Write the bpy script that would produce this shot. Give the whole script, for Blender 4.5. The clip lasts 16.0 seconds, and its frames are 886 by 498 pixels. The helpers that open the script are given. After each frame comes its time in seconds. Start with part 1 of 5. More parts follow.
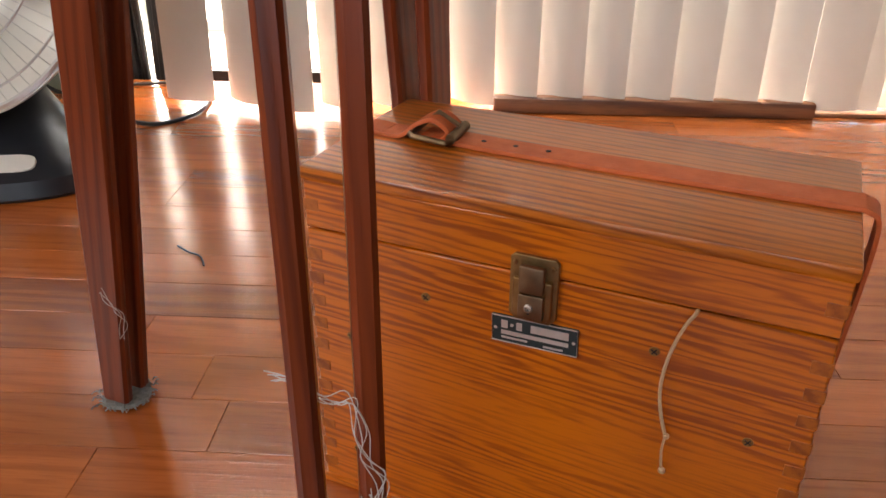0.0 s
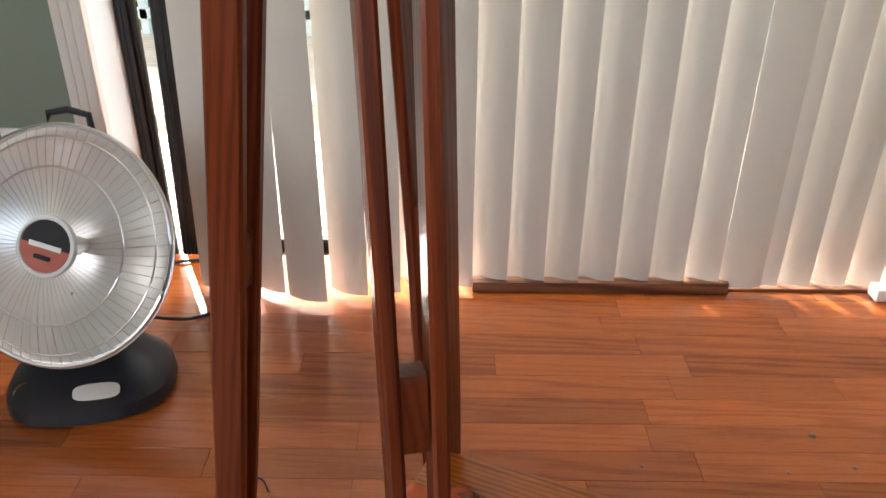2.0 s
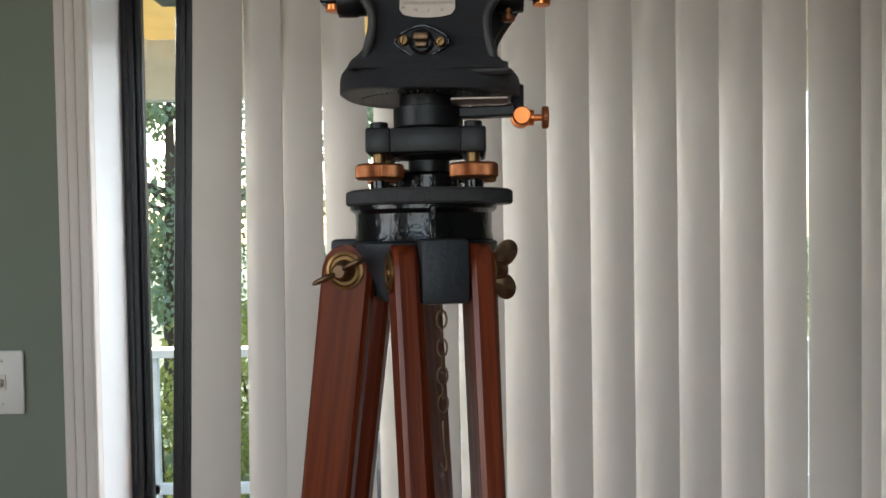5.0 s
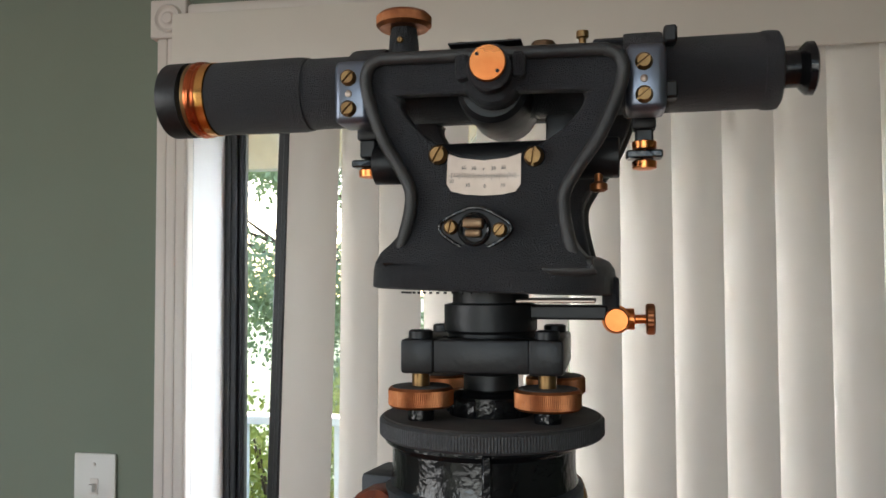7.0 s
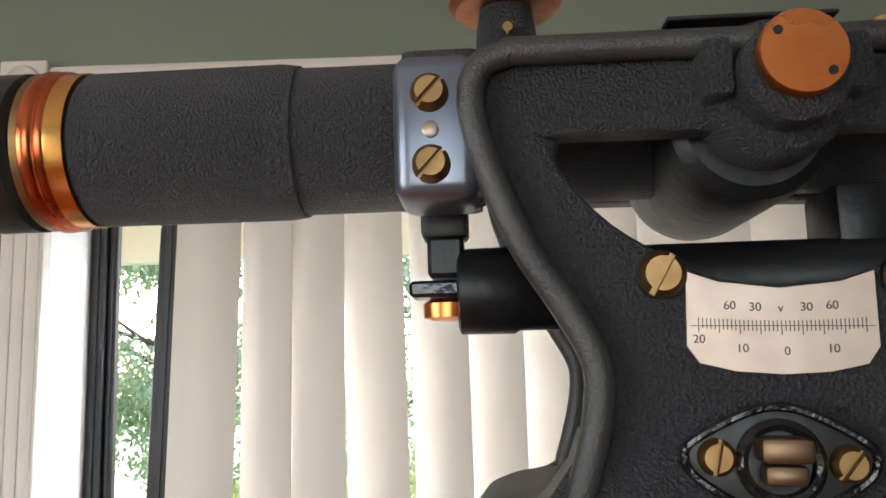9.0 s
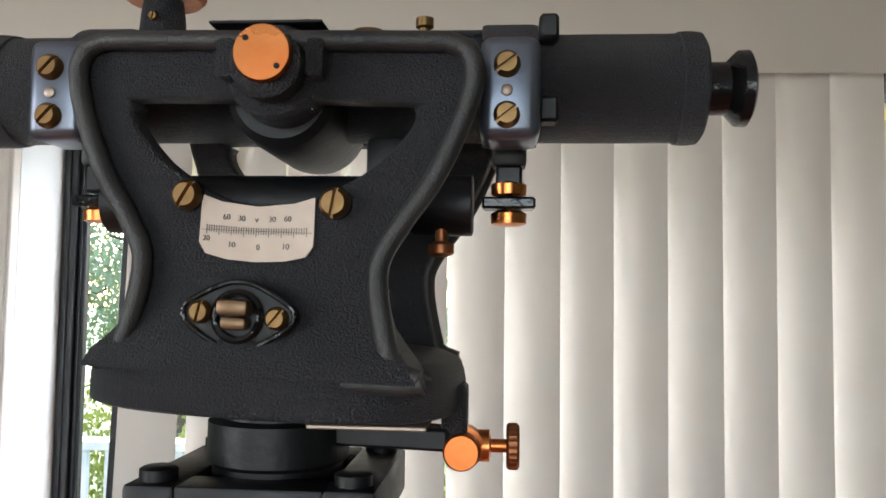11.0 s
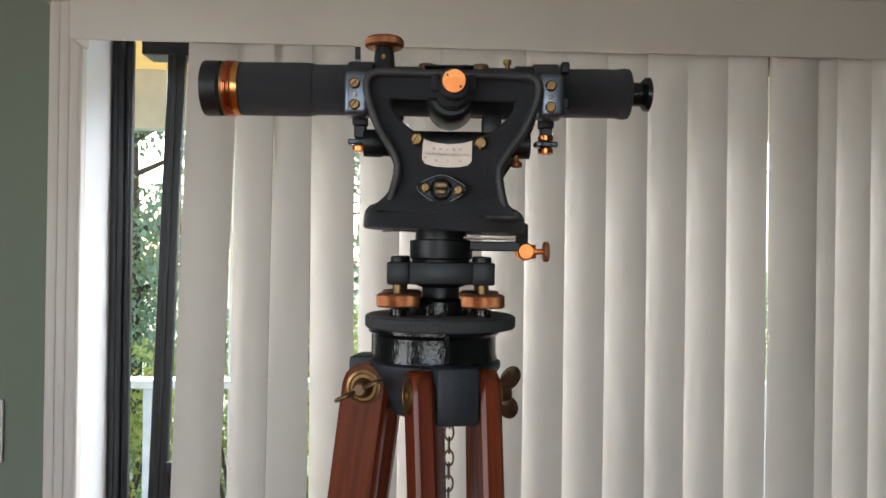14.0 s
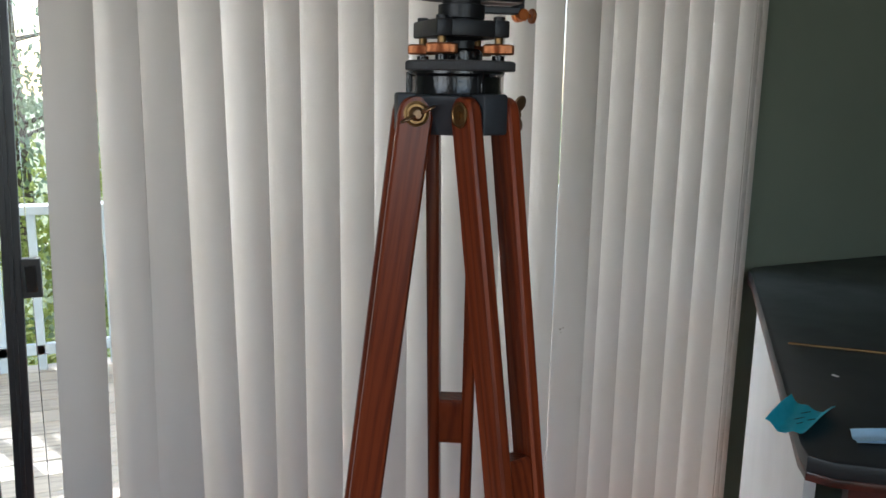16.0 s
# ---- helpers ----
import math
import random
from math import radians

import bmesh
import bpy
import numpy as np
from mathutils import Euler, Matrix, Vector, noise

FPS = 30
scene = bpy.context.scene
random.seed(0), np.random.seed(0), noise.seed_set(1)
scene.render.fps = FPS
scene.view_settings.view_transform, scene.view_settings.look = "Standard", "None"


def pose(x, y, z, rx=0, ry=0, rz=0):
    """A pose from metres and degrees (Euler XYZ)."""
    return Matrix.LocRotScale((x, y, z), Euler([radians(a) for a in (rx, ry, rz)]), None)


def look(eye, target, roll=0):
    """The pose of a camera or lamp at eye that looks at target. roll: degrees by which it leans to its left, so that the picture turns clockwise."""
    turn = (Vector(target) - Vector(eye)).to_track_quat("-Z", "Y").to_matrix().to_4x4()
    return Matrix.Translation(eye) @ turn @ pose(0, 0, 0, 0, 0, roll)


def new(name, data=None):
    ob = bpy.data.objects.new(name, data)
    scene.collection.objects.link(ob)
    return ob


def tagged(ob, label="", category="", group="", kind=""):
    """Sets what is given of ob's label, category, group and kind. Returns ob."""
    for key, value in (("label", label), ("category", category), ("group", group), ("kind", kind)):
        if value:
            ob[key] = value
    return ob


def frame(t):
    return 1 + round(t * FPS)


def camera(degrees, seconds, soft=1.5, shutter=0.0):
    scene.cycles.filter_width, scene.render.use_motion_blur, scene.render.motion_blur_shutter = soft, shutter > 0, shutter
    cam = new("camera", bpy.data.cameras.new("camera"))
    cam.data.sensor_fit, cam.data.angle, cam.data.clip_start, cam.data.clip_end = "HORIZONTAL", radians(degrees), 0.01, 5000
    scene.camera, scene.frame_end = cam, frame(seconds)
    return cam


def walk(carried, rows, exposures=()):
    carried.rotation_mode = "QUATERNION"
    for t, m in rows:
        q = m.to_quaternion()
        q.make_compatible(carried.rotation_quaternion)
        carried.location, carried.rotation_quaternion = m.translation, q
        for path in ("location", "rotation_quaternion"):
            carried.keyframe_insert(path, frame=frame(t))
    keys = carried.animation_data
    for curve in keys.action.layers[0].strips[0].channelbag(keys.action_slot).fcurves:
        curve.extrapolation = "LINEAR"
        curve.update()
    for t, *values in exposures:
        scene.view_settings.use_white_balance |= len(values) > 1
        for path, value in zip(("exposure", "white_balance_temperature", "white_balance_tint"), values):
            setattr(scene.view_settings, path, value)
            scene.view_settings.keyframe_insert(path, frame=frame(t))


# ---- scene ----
cam = camera(57.49, 16.0, 1.6)
PATH = [
    (0.0, 0.1017, -0.4829, 0.4452, 62.234, -0.135, 3.465),
    (0.5, 0.0911, -0.5207, 0.5360, 60.419, -0.318, 2.774),
    (1.0, 0.0734, -0.5474, 0.6617, 59.356, -0.471, 2.107),
    (1.5, 0.0581, -0.5839, 0.7882, 59.577, -0.505, 1.250),
    (2.0, 0.0510, -0.5941, 0.9162, 61.129, -0.264, 0.355),
    (2.5, 0.0413, -0.5924, 1.0243, 64.201, 0.099, -0.078),
    (3.0, 0.0402, -0.5958, 1.1131, 68.754, 0.360, -0.395),
    (3.5, 0.0334, -0.5809, 1.1858, 73.889, 0.514, -0.809),
    (4.0, 0.0214, -0.5669, 1.2335, 79.540, 0.476, -0.839),
    (4.5, 0.0144, -0.5482, 1.2764, 84.658, 0.566, -0.503),
    (5.0, 0.0080, -0.5200, 1.3320, 88.450, 0.931, 0.242),
    (7.3, 0.0414, -0.3459, 1.4226, 94.038, 0.027, 9.776),
    (7.5, 0.0154, -0.3167, 1.4244, 95.508, -0.050, 8.632),
    (8.0, -0.0358, -0.2382, 1.4537, 96.265, 0.327, 6.143),
    (8.5, -0.0527, -0.1871, 1.4649, 95.790, 1.497, 4.160),
    (9.0, -0.0627, -0.1720, 1.4633, 98.581, 1.698, 0.798),
    (9.5, -0.0263, -0.1857, 1.4688, 97.654, 1.153, -0.916),
    (9.7, -0.0113, -0.1955, 1.4686, 98.508, 0.892, -0.803),
    (11.8, 0.0760, -0.3001, 1.3984, 90.920, -0.641, 3.500),
    (12.0, 0.0734, -0.3169, 1.3827, 91.681, -0.371, 3.612),
    (12.5, 0.0663, -0.3651, 1.3798, 90.517, -0.675, 4.830),
    (13.0, 0.0903, -0.4730, 1.3994, 89.977, -0.968, 5.782),
    (13.5, 0.1044, -0.5608, 1.4258, 90.444, -1.023, 5.021),
    (14.0, -0.0279, -0.5780, 1.4022, 90.227, -0.779, -2.515),
    (14.5, -0.1809, -0.6187, 1.4093, 89.214, -0.695, -11.298),
    (15.0, -0.2272, -0.6549, 1.3914, 87.357, -1.234, -16.410),
    (15.5, -0.2589, -0.7108, 1.3680, 83.310, -0.948, -19.639),
    (16.0, -0.3402, -0.7428, 1.3331, 78.505, -0.911, -22.637),
]
EXPOSURES = [(0.0, 2.7, 7600, 15), (1.5, 2.4, 7100, 12), (2.5, 2.05, 6850, 12), (3.5, 1.75, 6550, 12), (5.0, 1.6, 6300, 12), (7.5, 2.12, 6350, 13), (8.5, 2.42, 6450, 15), (9.7, 2.5, 6400, 14), (12.0, 1.95, 6150, 13), (13.0, 1.87, 6250, 13), (15.0, 1.77, 6150, 12), (16.0, 1.67, 6000, 11)]
walk(cam, [(t, pose(*p)) for t, *p in PATH], EXPOSURES)

# ---- world, sun and window light ----
world = bpy.data.worlds.new("sky_world")
world.use_nodes = True
scene.world = world
wn = world.node_tree
sky = wn.nodes.new("ShaderNodeTexSky")
sky.sky_type, sky.sun_disc = "NISHITA", False
sky.sun_elevation, sky.sun_rotation = radians(29), radians(336)
wn.links.new(sky.outputs[0], wn.nodes["Background"].inputs[0])
wn.nodes["Background"].inputs[1].default_value = 0.15

sun = new("sun", bpy.data.lights.new("sun", "SUN"))
sun.data.energy, sun.data.angle, sun.data.color = 5.0, radians(0.8), (1.0, 0.97, 0.93)
sun.matrix_world = look((-0.45, 1.0, 0.605), (0, 0, 0))


def window_light(name, at, target, w, h, power, colour):
    lamp = new(name, bpy.data.lights.new(name, "AREA"))
    lamp.data.shape, lamp.data.size, lamp.data.size_y = "RECTANGLE", w, h
    lamp.data.energy, lamp.data.color = power, colour
    lamp.matrix_world = look(at, target)
    return lamp


# daylight standing in the openings of the windows behind and to the west
window_light("back_window_light", (-0.4, -2.72, 1.45), (-0.4, 0, 3.2), 1.7, 1.2, 3.0, (1.0, 0.99, 0.98))
window_light("west_window_light", (-2.27, -1.25, 1.45), (-0.6, 0.4, 0.5), 1.3, 1.1, 4.6, (1.0, 0.99, 0.98))
# added lamp, out of view under the patio roof, brightening the vanes from behind
window_light("vane_backlight", (0.0, 1.52, 2.22), (0.0, 0.95, 0.8), 2.4, 0.5, 30, (0.86, 0.95, 1.0))


# ---- materials ----
def mat(name, base, rough=0.5, metal=0.0, dark=None, scale=20.0, stretch=(1, 1, 1), bump=0.0, bump_scale=200.0, coat=0.0, amount=0.6, jitter=0.0, spec=0.5):
    m = bpy.data.materials.new(name)
    m.use_nodes = True
    nt = m.node_tree
    b = nt.nodes["Principled BSDF"]
    b.inputs["Roughness"].default_value = rough
    b.inputs["Metallic"].default_value = metal
    b.inputs["Specular IOR Level"].default_value = spec
    b.inputs["Coat Weight"].default_value = coat
    b.inputs["Coat Roughness"].default_value = 0.15
    tc = nt.nodes.new("ShaderNodeTexCoord")
    mp = nt.nodes.new("ShaderNodeMapping")
    mp.inputs["Scale"].default_value = stretch
    nt.links.new(tc.outputs["Object"], mp.inputs[0])
    n1 = nt.nodes.new("ShaderNodeTexNoise")
    n1.inputs["Scale"].default_value, n1.inputs["Detail"].default_value = scale, 6
    nt.links.new(mp.outputs[0], n1.inputs[0])
    mix = nt.nodes.new("ShaderNodeMix")
    mix.data_type = "RGBA"
    mix.inputs[6].default_value = (*base, 1)
    mix.inputs[7].default_value = (*(dark or [c * 0.75 for c in base]), 1)
    mr = nt.nodes.new("ShaderNodeMapRange")
    mr.inputs[1].default_value, mr.inputs[2].default_value, mr.inputs[4].default_value = 0.4, 0.7, amount
    nt.links.new(n1.outputs[0], mr.inputs[0])
    nt.links.new(mr.outputs[0], mix.inputs[0])
    out = mix.outputs[2]
    if jitter:
        oi = nt.nodes.new("ShaderNodeObjectInfo")
        hs = nt.nodes.new("ShaderNodeHueSaturation")
        j = nt.nodes.new("ShaderNodeMapRange")
        j.inputs[3].default_value, j.inputs[4].default_value = 1 - jitter, 1 + jitter
        nt.links.new(oi.outputs["Random"], j.inputs[0])
        nt.links.new(j.outputs[0], hs.inputs["Value"])
        nt.links.new(out, hs.inputs["Color"])
        out = hs.outputs[0]
    nt.links.new(out, b.inputs["Base Color"])
    rr = nt.nodes.new("ShaderNodeMapRange")
    rr.inputs[3].default_value, rr.inputs[4].default_value = max(0.03, rough - 0.08), min(1, rough + 0.12)
    nt.links.new(n1.outputs[0], rr.inputs[0])
    nt.links.new(rr.outputs[0], b.inputs["Roughness"])
    if bump:
        n2 = nt.nodes.new("ShaderNodeTexNoise")
        n2.inputs["Scale"].default_value, n2.inputs["Detail"].default_value = bump_scale, 3
        nt.links.new(mp.outputs[0], n2.inputs[0])
        bp = nt.nodes.new("ShaderNodeBump")
        bp.inputs["Strength"].default_value, bp.inputs["Distance"].default_value = bump, 0.002
        nt.links.new(n2.outputs[0], bp.inputs["Height"])
        nt.links.new(bp.outputs[0], b.inputs["Normal"])
    return m


def wood(name, light, dark, along="X", rings=16.0, rough=0.35, coat=0.3, jitter=0.0, distort=4.0, fine=1.0, streak=9.0, spec=0.5, curl=1.6, gate=(0.15, 0.62)):
    """Sawn wood: broad cathedral figure and fine pores, running along one axis of the thing."""
    m = bpy.data.materials.new(name)
    m.use_nodes = True
    nt = m.node_tree
    b = nt.nodes["Principled BSDF"]
    tc = nt.nodes.new("ShaderNodeTexCoord")
    mp = nt.nodes.new("ShaderNodeMapping")
    s = {"X": (0.07, 1, 1), "Y": (1, 0.07, 1), "Z": (1, 1, 0.035)}[along]
    mp.inputs["Scale"].default_value = s
    oi = nt.nodes.new("ShaderNodeObjectInfo")
    add = nt.nodes.new("ShaderNodeVectorMath")
    sc = nt.nodes.new("ShaderNodeVectorMath")
    sc.operation = "SCALE"
    sc.inputs[0].default_value, sc.inputs[3].default_value = (3.7, 5.1, 2.3), 1.0
    nt.links.new(oi.outputs["Random"], sc.inputs[3])
    nt.links.new(tc.outputs["Object"], add.inputs[0])
    nt.links.new(sc.outputs[0], add.inputs[1])
    nt.links.new(add.outputs[0], mp.inputs[0])
    wave = nt.nodes.new("ShaderNodeTexWave")
    wave.wave_type, wave.bands_direction = "BANDS", "DIAGONAL"
    wave.inputs["Scale"].default_value = rings
    wave.inputs["Distortion"].default_value = distort
    wave.inputs["Detail"].default_value = 3
    wave.inputs["Detail Scale"].default_value = curl
    nt.links.new(mp.outputs[0], wave.inputs[0])
    pores = nt.nodes.new("ShaderNodeTexNoise")
    pores.inputs["Scale"].default_value, pores.inputs["Detail"].default_value = 420 * fine, 4
    nt.links.new(mp.outputs[0], pores.inputs[0])
    broad = nt.nodes.new("ShaderNodeTexNoise")
    broad.inputs["Scale"].default_value, broad.inputs["Detail"].default_value = streak, 3
    nt.links.new(mp.outputs[0], broad.inputs[0])
    mx = nt.nodes.new("ShaderNodeMath")
    mx.operation = "MULTIPLY"
    nt.links.new(wave.outputs[1], mx.inputs[0])
    nt.links.new(broad.outputs[0], mx.inputs[1])
    r1 = nt.nodes.new("ShaderNodeMapRange")
    r1.inputs[1].default_value, r1.inputs[2].default_value = gate
    nt.links.new(mx.outputs[0], r1.inputs[0])
    r2 = nt.nodes.new("ShaderNodeMapRange")
    r2.inputs[1].default_value, r2.inputs[2].default_value, r2.inputs[4].default_value = 0.5, 0.72, 0.55
    nt.links.new(pores.outputs[0], r2.inputs[0])
    mm = nt.nodes.new("ShaderNodeMath")
    mm.operation, mm.use_clamp = "ADD", True
    nt.links.new(r1.outputs[0], mm.inputs[0])
    nt.links.new(r2.outputs[0], mm.inputs[1])
    mix = nt.nodes.new("ShaderNodeMix")
    mix.data_type = "RGBA"
    mix.inputs[6].default_value, mix.inputs[7].default_value = (*light, 1), (*dark, 1)
    nt.links.new(mm.outputs[0], mix.inputs[0])
    out = mix.outputs[2]
    if jitter:
        hs = nt.nodes.new("ShaderNodeHueSaturation")
        j = nt.nodes.new("ShaderNodeMapRange")
        j.inputs[3].default_value, j.inputs[4].default_value = 1 - jitter, 1 + jitter
        nt.links.new(oi.outputs["Random"], j.inputs[0])
        nt.links.new(j.outputs[0], hs.inputs["Value"])
        nt.links.new(out, hs.inputs["Color"])
        out = hs.outputs[0]
    nt.links.new(out, b.inputs["Base Color"])
    b.inputs["Roughness"].default_value, b.inputs["Specular IOR Level"].default_value = rough, spec
    b.inputs["Coat Weight"].default_value, b.inputs["Coat Roughness"].default_value = coat, 0.18
    bp = nt.nodes.new("ShaderNodeBump")
    bp.inputs["Strength"].default_value, bp.inputs["Distance"].default_value = 0.25, 0.0006
    nt.links.new(mm.outputs[0], bp.inputs["Height"])
    nt.links.new(bp.outputs[0], b.inputs["Normal"])
    return m


def vane_material():
    m = bpy.data.materials.new("vane_vinyl")
    m.use_nodes = True
    nt = m.node_tree
    b = nt.nodes["Principled BSDF"]
    b.inputs["Base Color"].default_value = (0.72, 0.68, 0.63, 1)
    b.inputs["Roughness"].default_value = 0.5
    tc = nt.nodes.new("ShaderNodeTexCoord")
    n = nt.nodes.new("ShaderNodeTexNoise")
    n.inputs["Scale"].default_value = 7
    nt.links.new(tc.outputs["Object"], n.inputs[0])
    mix = nt.nodes.new("ShaderNodeMix")
    mix.data_type = "RGBA"
    mix.inputs[6].default_value, mix.inputs[7].default_value = (0.74, 0.695, 0.64, 1), (0.68, 0.635, 0.58, 1)
    nt.links.new(n.outputs[0], mix.inputs[0])
    nt.links.new(mix.outputs[2], b.inputs["Base Color"])
    tr = nt.nodes.new("ShaderNodeBsdfTranslucent")
    tr.inputs[0].default_value = (0.74, 0.70, 0.64, 1)
    ms = nt.nodes.new("ShaderNodeMixShader")
    ms.inputs[0].default_value = 0.22
    nt.links.new(b.outputs[0], ms.inputs[1])
    nt.links.new(tr.outputs[0], ms.inputs[2])
    nt.links.new(ms.outputs[0], nt.nodes["Material Output"].inputs[0])
    return m


def glass_material(name="clear_glass", rough=0.0, tint=(1, 1, 1)):
    m = bpy.data.materials.new(name)
    m.use_nodes = True
    b = m.node_tree.nodes["Principled BSDF"]
    b.inputs["Base Color"].default_value = (*tint, 1)
    b.inputs["Transmission Weight"].default_value = 1.0
    b.inputs["Roughness"].default_value = rough
    b.inputs["IOR"].default_value = 1.45
    return m


M_WALL = mat("green_wall_paint", (0.205, 0.238, 0.182), 0.75, scale=3, amount=0.25, bump=0.15, bump_scale=120)
M_CEIL = mat("ceiling_paint", (0.84, 0.83, 0.80), 0.9, scale=4, amount=0.2)
M_TRIM = mat("white_trim_paint", (0.72, 0.66, 0.60), 0.45, scale=5, amount=0.3, bump=0.05, bump_scale=60)
M_JAMB = mat("white_jamb_paint", (0.80, 0.80, 0.80), 0.4, scale=5, amount=0.2)
M_VALANCE = mat("valance_vinyl", (0.70, 0.65, 0.57), 0.45, scale=6, amount=0.25)
M_VANE = vane_material()
M_ALU = mat("black_door_frame", (0.012, 0.013, 0.015), 0.35, scale=30, amount=0.3)
M_GLASS = glass_material()
M_FLOOR = wood("laminate_floor", (0.40, 0.100, 0.022), (0.27, 0.058, 0.012), "X", rings=22, rough=0.18, coat=0.45, jitter=0.24, distort=14, streak=5, curl=0.9, gate=(0.2, 0.75))
M_SUBFLOOR = mat("dark_floor_joint", (0.10, 0.04, 0.02), 0.8)
M_SILL = wood("dark_wood_threshold", (0.22, 0.085, 0.035), (0.09, 0.03, 0.015), "X", rings=20, rough=0.5, coat=0.1)
M_OAK = wood("varnished_oak", (0.60, 0.140, 0.006), (0.30, 0.055, 0.004), "X", rings=115, rough=0.30, coat=0.3, distort=11, streak=26, curl=0.8, gate=(0.20, 0.60))
M_OAK_TOP = wood("varnished_oak_top", (0.54, 0.140, 0.014), (0.20, 0.040, 0.005), "X", rings=85, rough=0.30, coat=0.12, distort=4, streak=26, curl=0.6, gate=(0.2, 0.6))
M_OAK_END = wood("oak_end_grain", (0.40, 0.10, 0.010), (0.24, 0.05, 0.006), "Y", rings=40, rough=0.4, coat=0.2)
M_CHERRY = wood("red_tripod_wood", (0.205, 0.037, 0.0095), (0.120, 0.019, 0.0055), "Z", rings=60, rough=0.34, coat=0.12, spec=0.35, jitter=0.10, distort=3.5, streak=22)
M_BLACK = mat("black_crinkle_paint", (0.028, 0.030, 0.036), 0.40, scale=30, dark=(0.016, 0.017, 0.020), bump=1.0, bump_scale=1500, spec=0.8)
M_BLACKGLOSS = mat("glossy_black_enamel", (0.008, 0.008, 0.009), 0.14, scale=30, bump=0.25, bump_scale=260)
M_BLACKSAT = mat("satin_black_metal", (0.009, 0.009, 0.010), 0.42, scale=60, bump=0.12, bump_scale=300)
M_HEAD = mat("worn_blue_black_iron", (0.032, 0.038, 0.046), 0.5, scale=40, dark=(0.02, 0.022, 0.026), bump=0.3, bump_scale=150)
M_KNURL = mat("dusty_black_knurl", (0.05, 0.05, 0.052), 0.5, scale=400, bump=0.4, bump_scale=700)
M_DUST = mat("dusty_black_top", (0.10, 0.092, 0.085), 0.8, scale=60, dark=(0.06, 0.055, 0.052))
M_BRASS = mat("aged_brass", (0.33, 0.20, 0.085), 0.40, 1.0, scale=120, dark=(0.18, 0.10, 0.045))
M_BRONZE = mat("dull_bronze", (0.26, 0.17, 0.10), 0.42, 1.0, scale=90, dark=(0.13, 0.08, 0.05))
M_COPPER = mat("copper_lacquer", (0.82, 0.28, 0.085), 0.28, 1.0, scale=60, dark=(0.62, 0.13, 0.03))
M_GOLD = mat("lacquered_brass", (0.78, 0.40, 0.12), 0.22, 1.0, scale=70, dark=(0.60, 0.22, 0.06))
M_COPPERRED = mat("red_copper", (0.60, 0.15, 0.055), 0.24, 1.0, scale=70, dark=(0.42, 0.09, 0.03))
M_RIM = mat("rubbed_black_paint", (0.055, 0.053, 0.051), 0.34, scale=30, dark=(0.020, 0.020, 0.021), amount=1.0, bump=0.25, bump_scale=1500)
M_REDBRASS = mat("copper_knurl", (0.50, 0.20, 0.085), 0.42, 1.0, scale=200, dark=(0.30, 0.10, 0.045))
M_SILVER = mat("silvered_scale", (0.50, 0.40, 0.33), 0.40, 0.8, scale=200, amount=0.2)
M_STEEL = mat("blued_steel_plate", (0.20, 0.22, 0.27), 0.30, 0.8, scale=80)
M_CHROME = mat("chrome_reflector", (0.90, 0.88, 0.84), 0.30, 0.7, scale=20, amount=0.15)
M_WIRE = mat("chrome_wire", (0.74, 0.73, 0.72), 0.30, 1.0, scale=50, amount=0.2)
M_PLASTIC = mat("black_plastic", (0.022, 0.023, 0.028), 0.32, scale=40)
M_LABEL = mat("silver_sticker", (0.72, 0.68, 0.62), 0.4, scale=30, amount=0.2)
M_WHITE = mat("white_plastic", (0.76, 0.75, 0.70), 0.4, scale=20, amount=0.15)
M_ENGRAVE = mat("worn_engraving_fill", (0.11, 0.11, 0.11), 0.6)
# black for print; also painted shade in small holes and the desk's bay
M_INK_SHADE = mat("ink_and_shade_black", (0.015, 0.015, 0.017), 0.7)
M_RED = mat("red_print", (0.42, 0.06, 0.02), 0.45, scale=40)
M_LEATHER = mat("orange_tan_leather", (0.58, 0.115, 0.030), 0.52, scale=90, dark=(0.44, 0.08, 0.022), bump=0.3, bump_scale=500, spec=0.3)
M_STRING = mat("pale_string", (0.66, 0.42, 0.24), 0.8, scale=300)
M_LINT = mat("grey_lint", (0.62, 0.56, 0.52), 0.95, scale=200)
M_FUZZ = mat("grey_felt", (0.30, 0.29, 0.27), 0.95, scale=300, dark=(0.14, 0.13, 0.12))
M_PLATE = mat("black_nameplate", (0.02, 0.03, 0.032), 0.35, scale=60)
M_ALUPRINT = mat("bare_metal_print", (0.62, 0.54, 0.50), 0.4, 0.5, scale=90)
M_DECAL = mat("old_gold_decal", (0.42, 0.32, 0.09), 0.5, scale=120)
M_DESKTOP = mat("black_desk_top", (0.020, 0.024, 0.026), 0.35, scale=10, spec=0.4)
M_DESKWHITE = mat("white_desk_side", (0.62, 0.62, 0.60), 0.5, scale=6, amount=0.2)
M_MAHOG = wood("dark_mahogany", (0.075, 0.018, 0.012), (0.03, 0.008, 0.006), "X", rings=14, rough=0.3, coat=0.3)
M_BLUE = mat("turquoise_paper", (0.02, 0.42, 0.55), 0.55, scale=60, amount=0.3)
M_PALEBLUE = mat("pale_blue_paper", (0.42, 0.66, 0.85), 0.6, scale=40, amount=0.2)
M_RUBBER = mat("black_cable", (0.02, 0.02, 0.02), 0.5)
M_DECK = wood("weathered_deck", (0.50, 0.455, 0.39), (0.38, 0.34, 0.29), "X", rings=14, rough=0.7, coat=0.0, jitter=0.15)
M_RAIL = mat("pale_blue_rail_paint", (0.66, 0.74, 0.80), 0.5, scale=8)
M_BEAM = mat("white_beam_paint", (0.74, 0.76, 0.76), 0.6, scale=5)
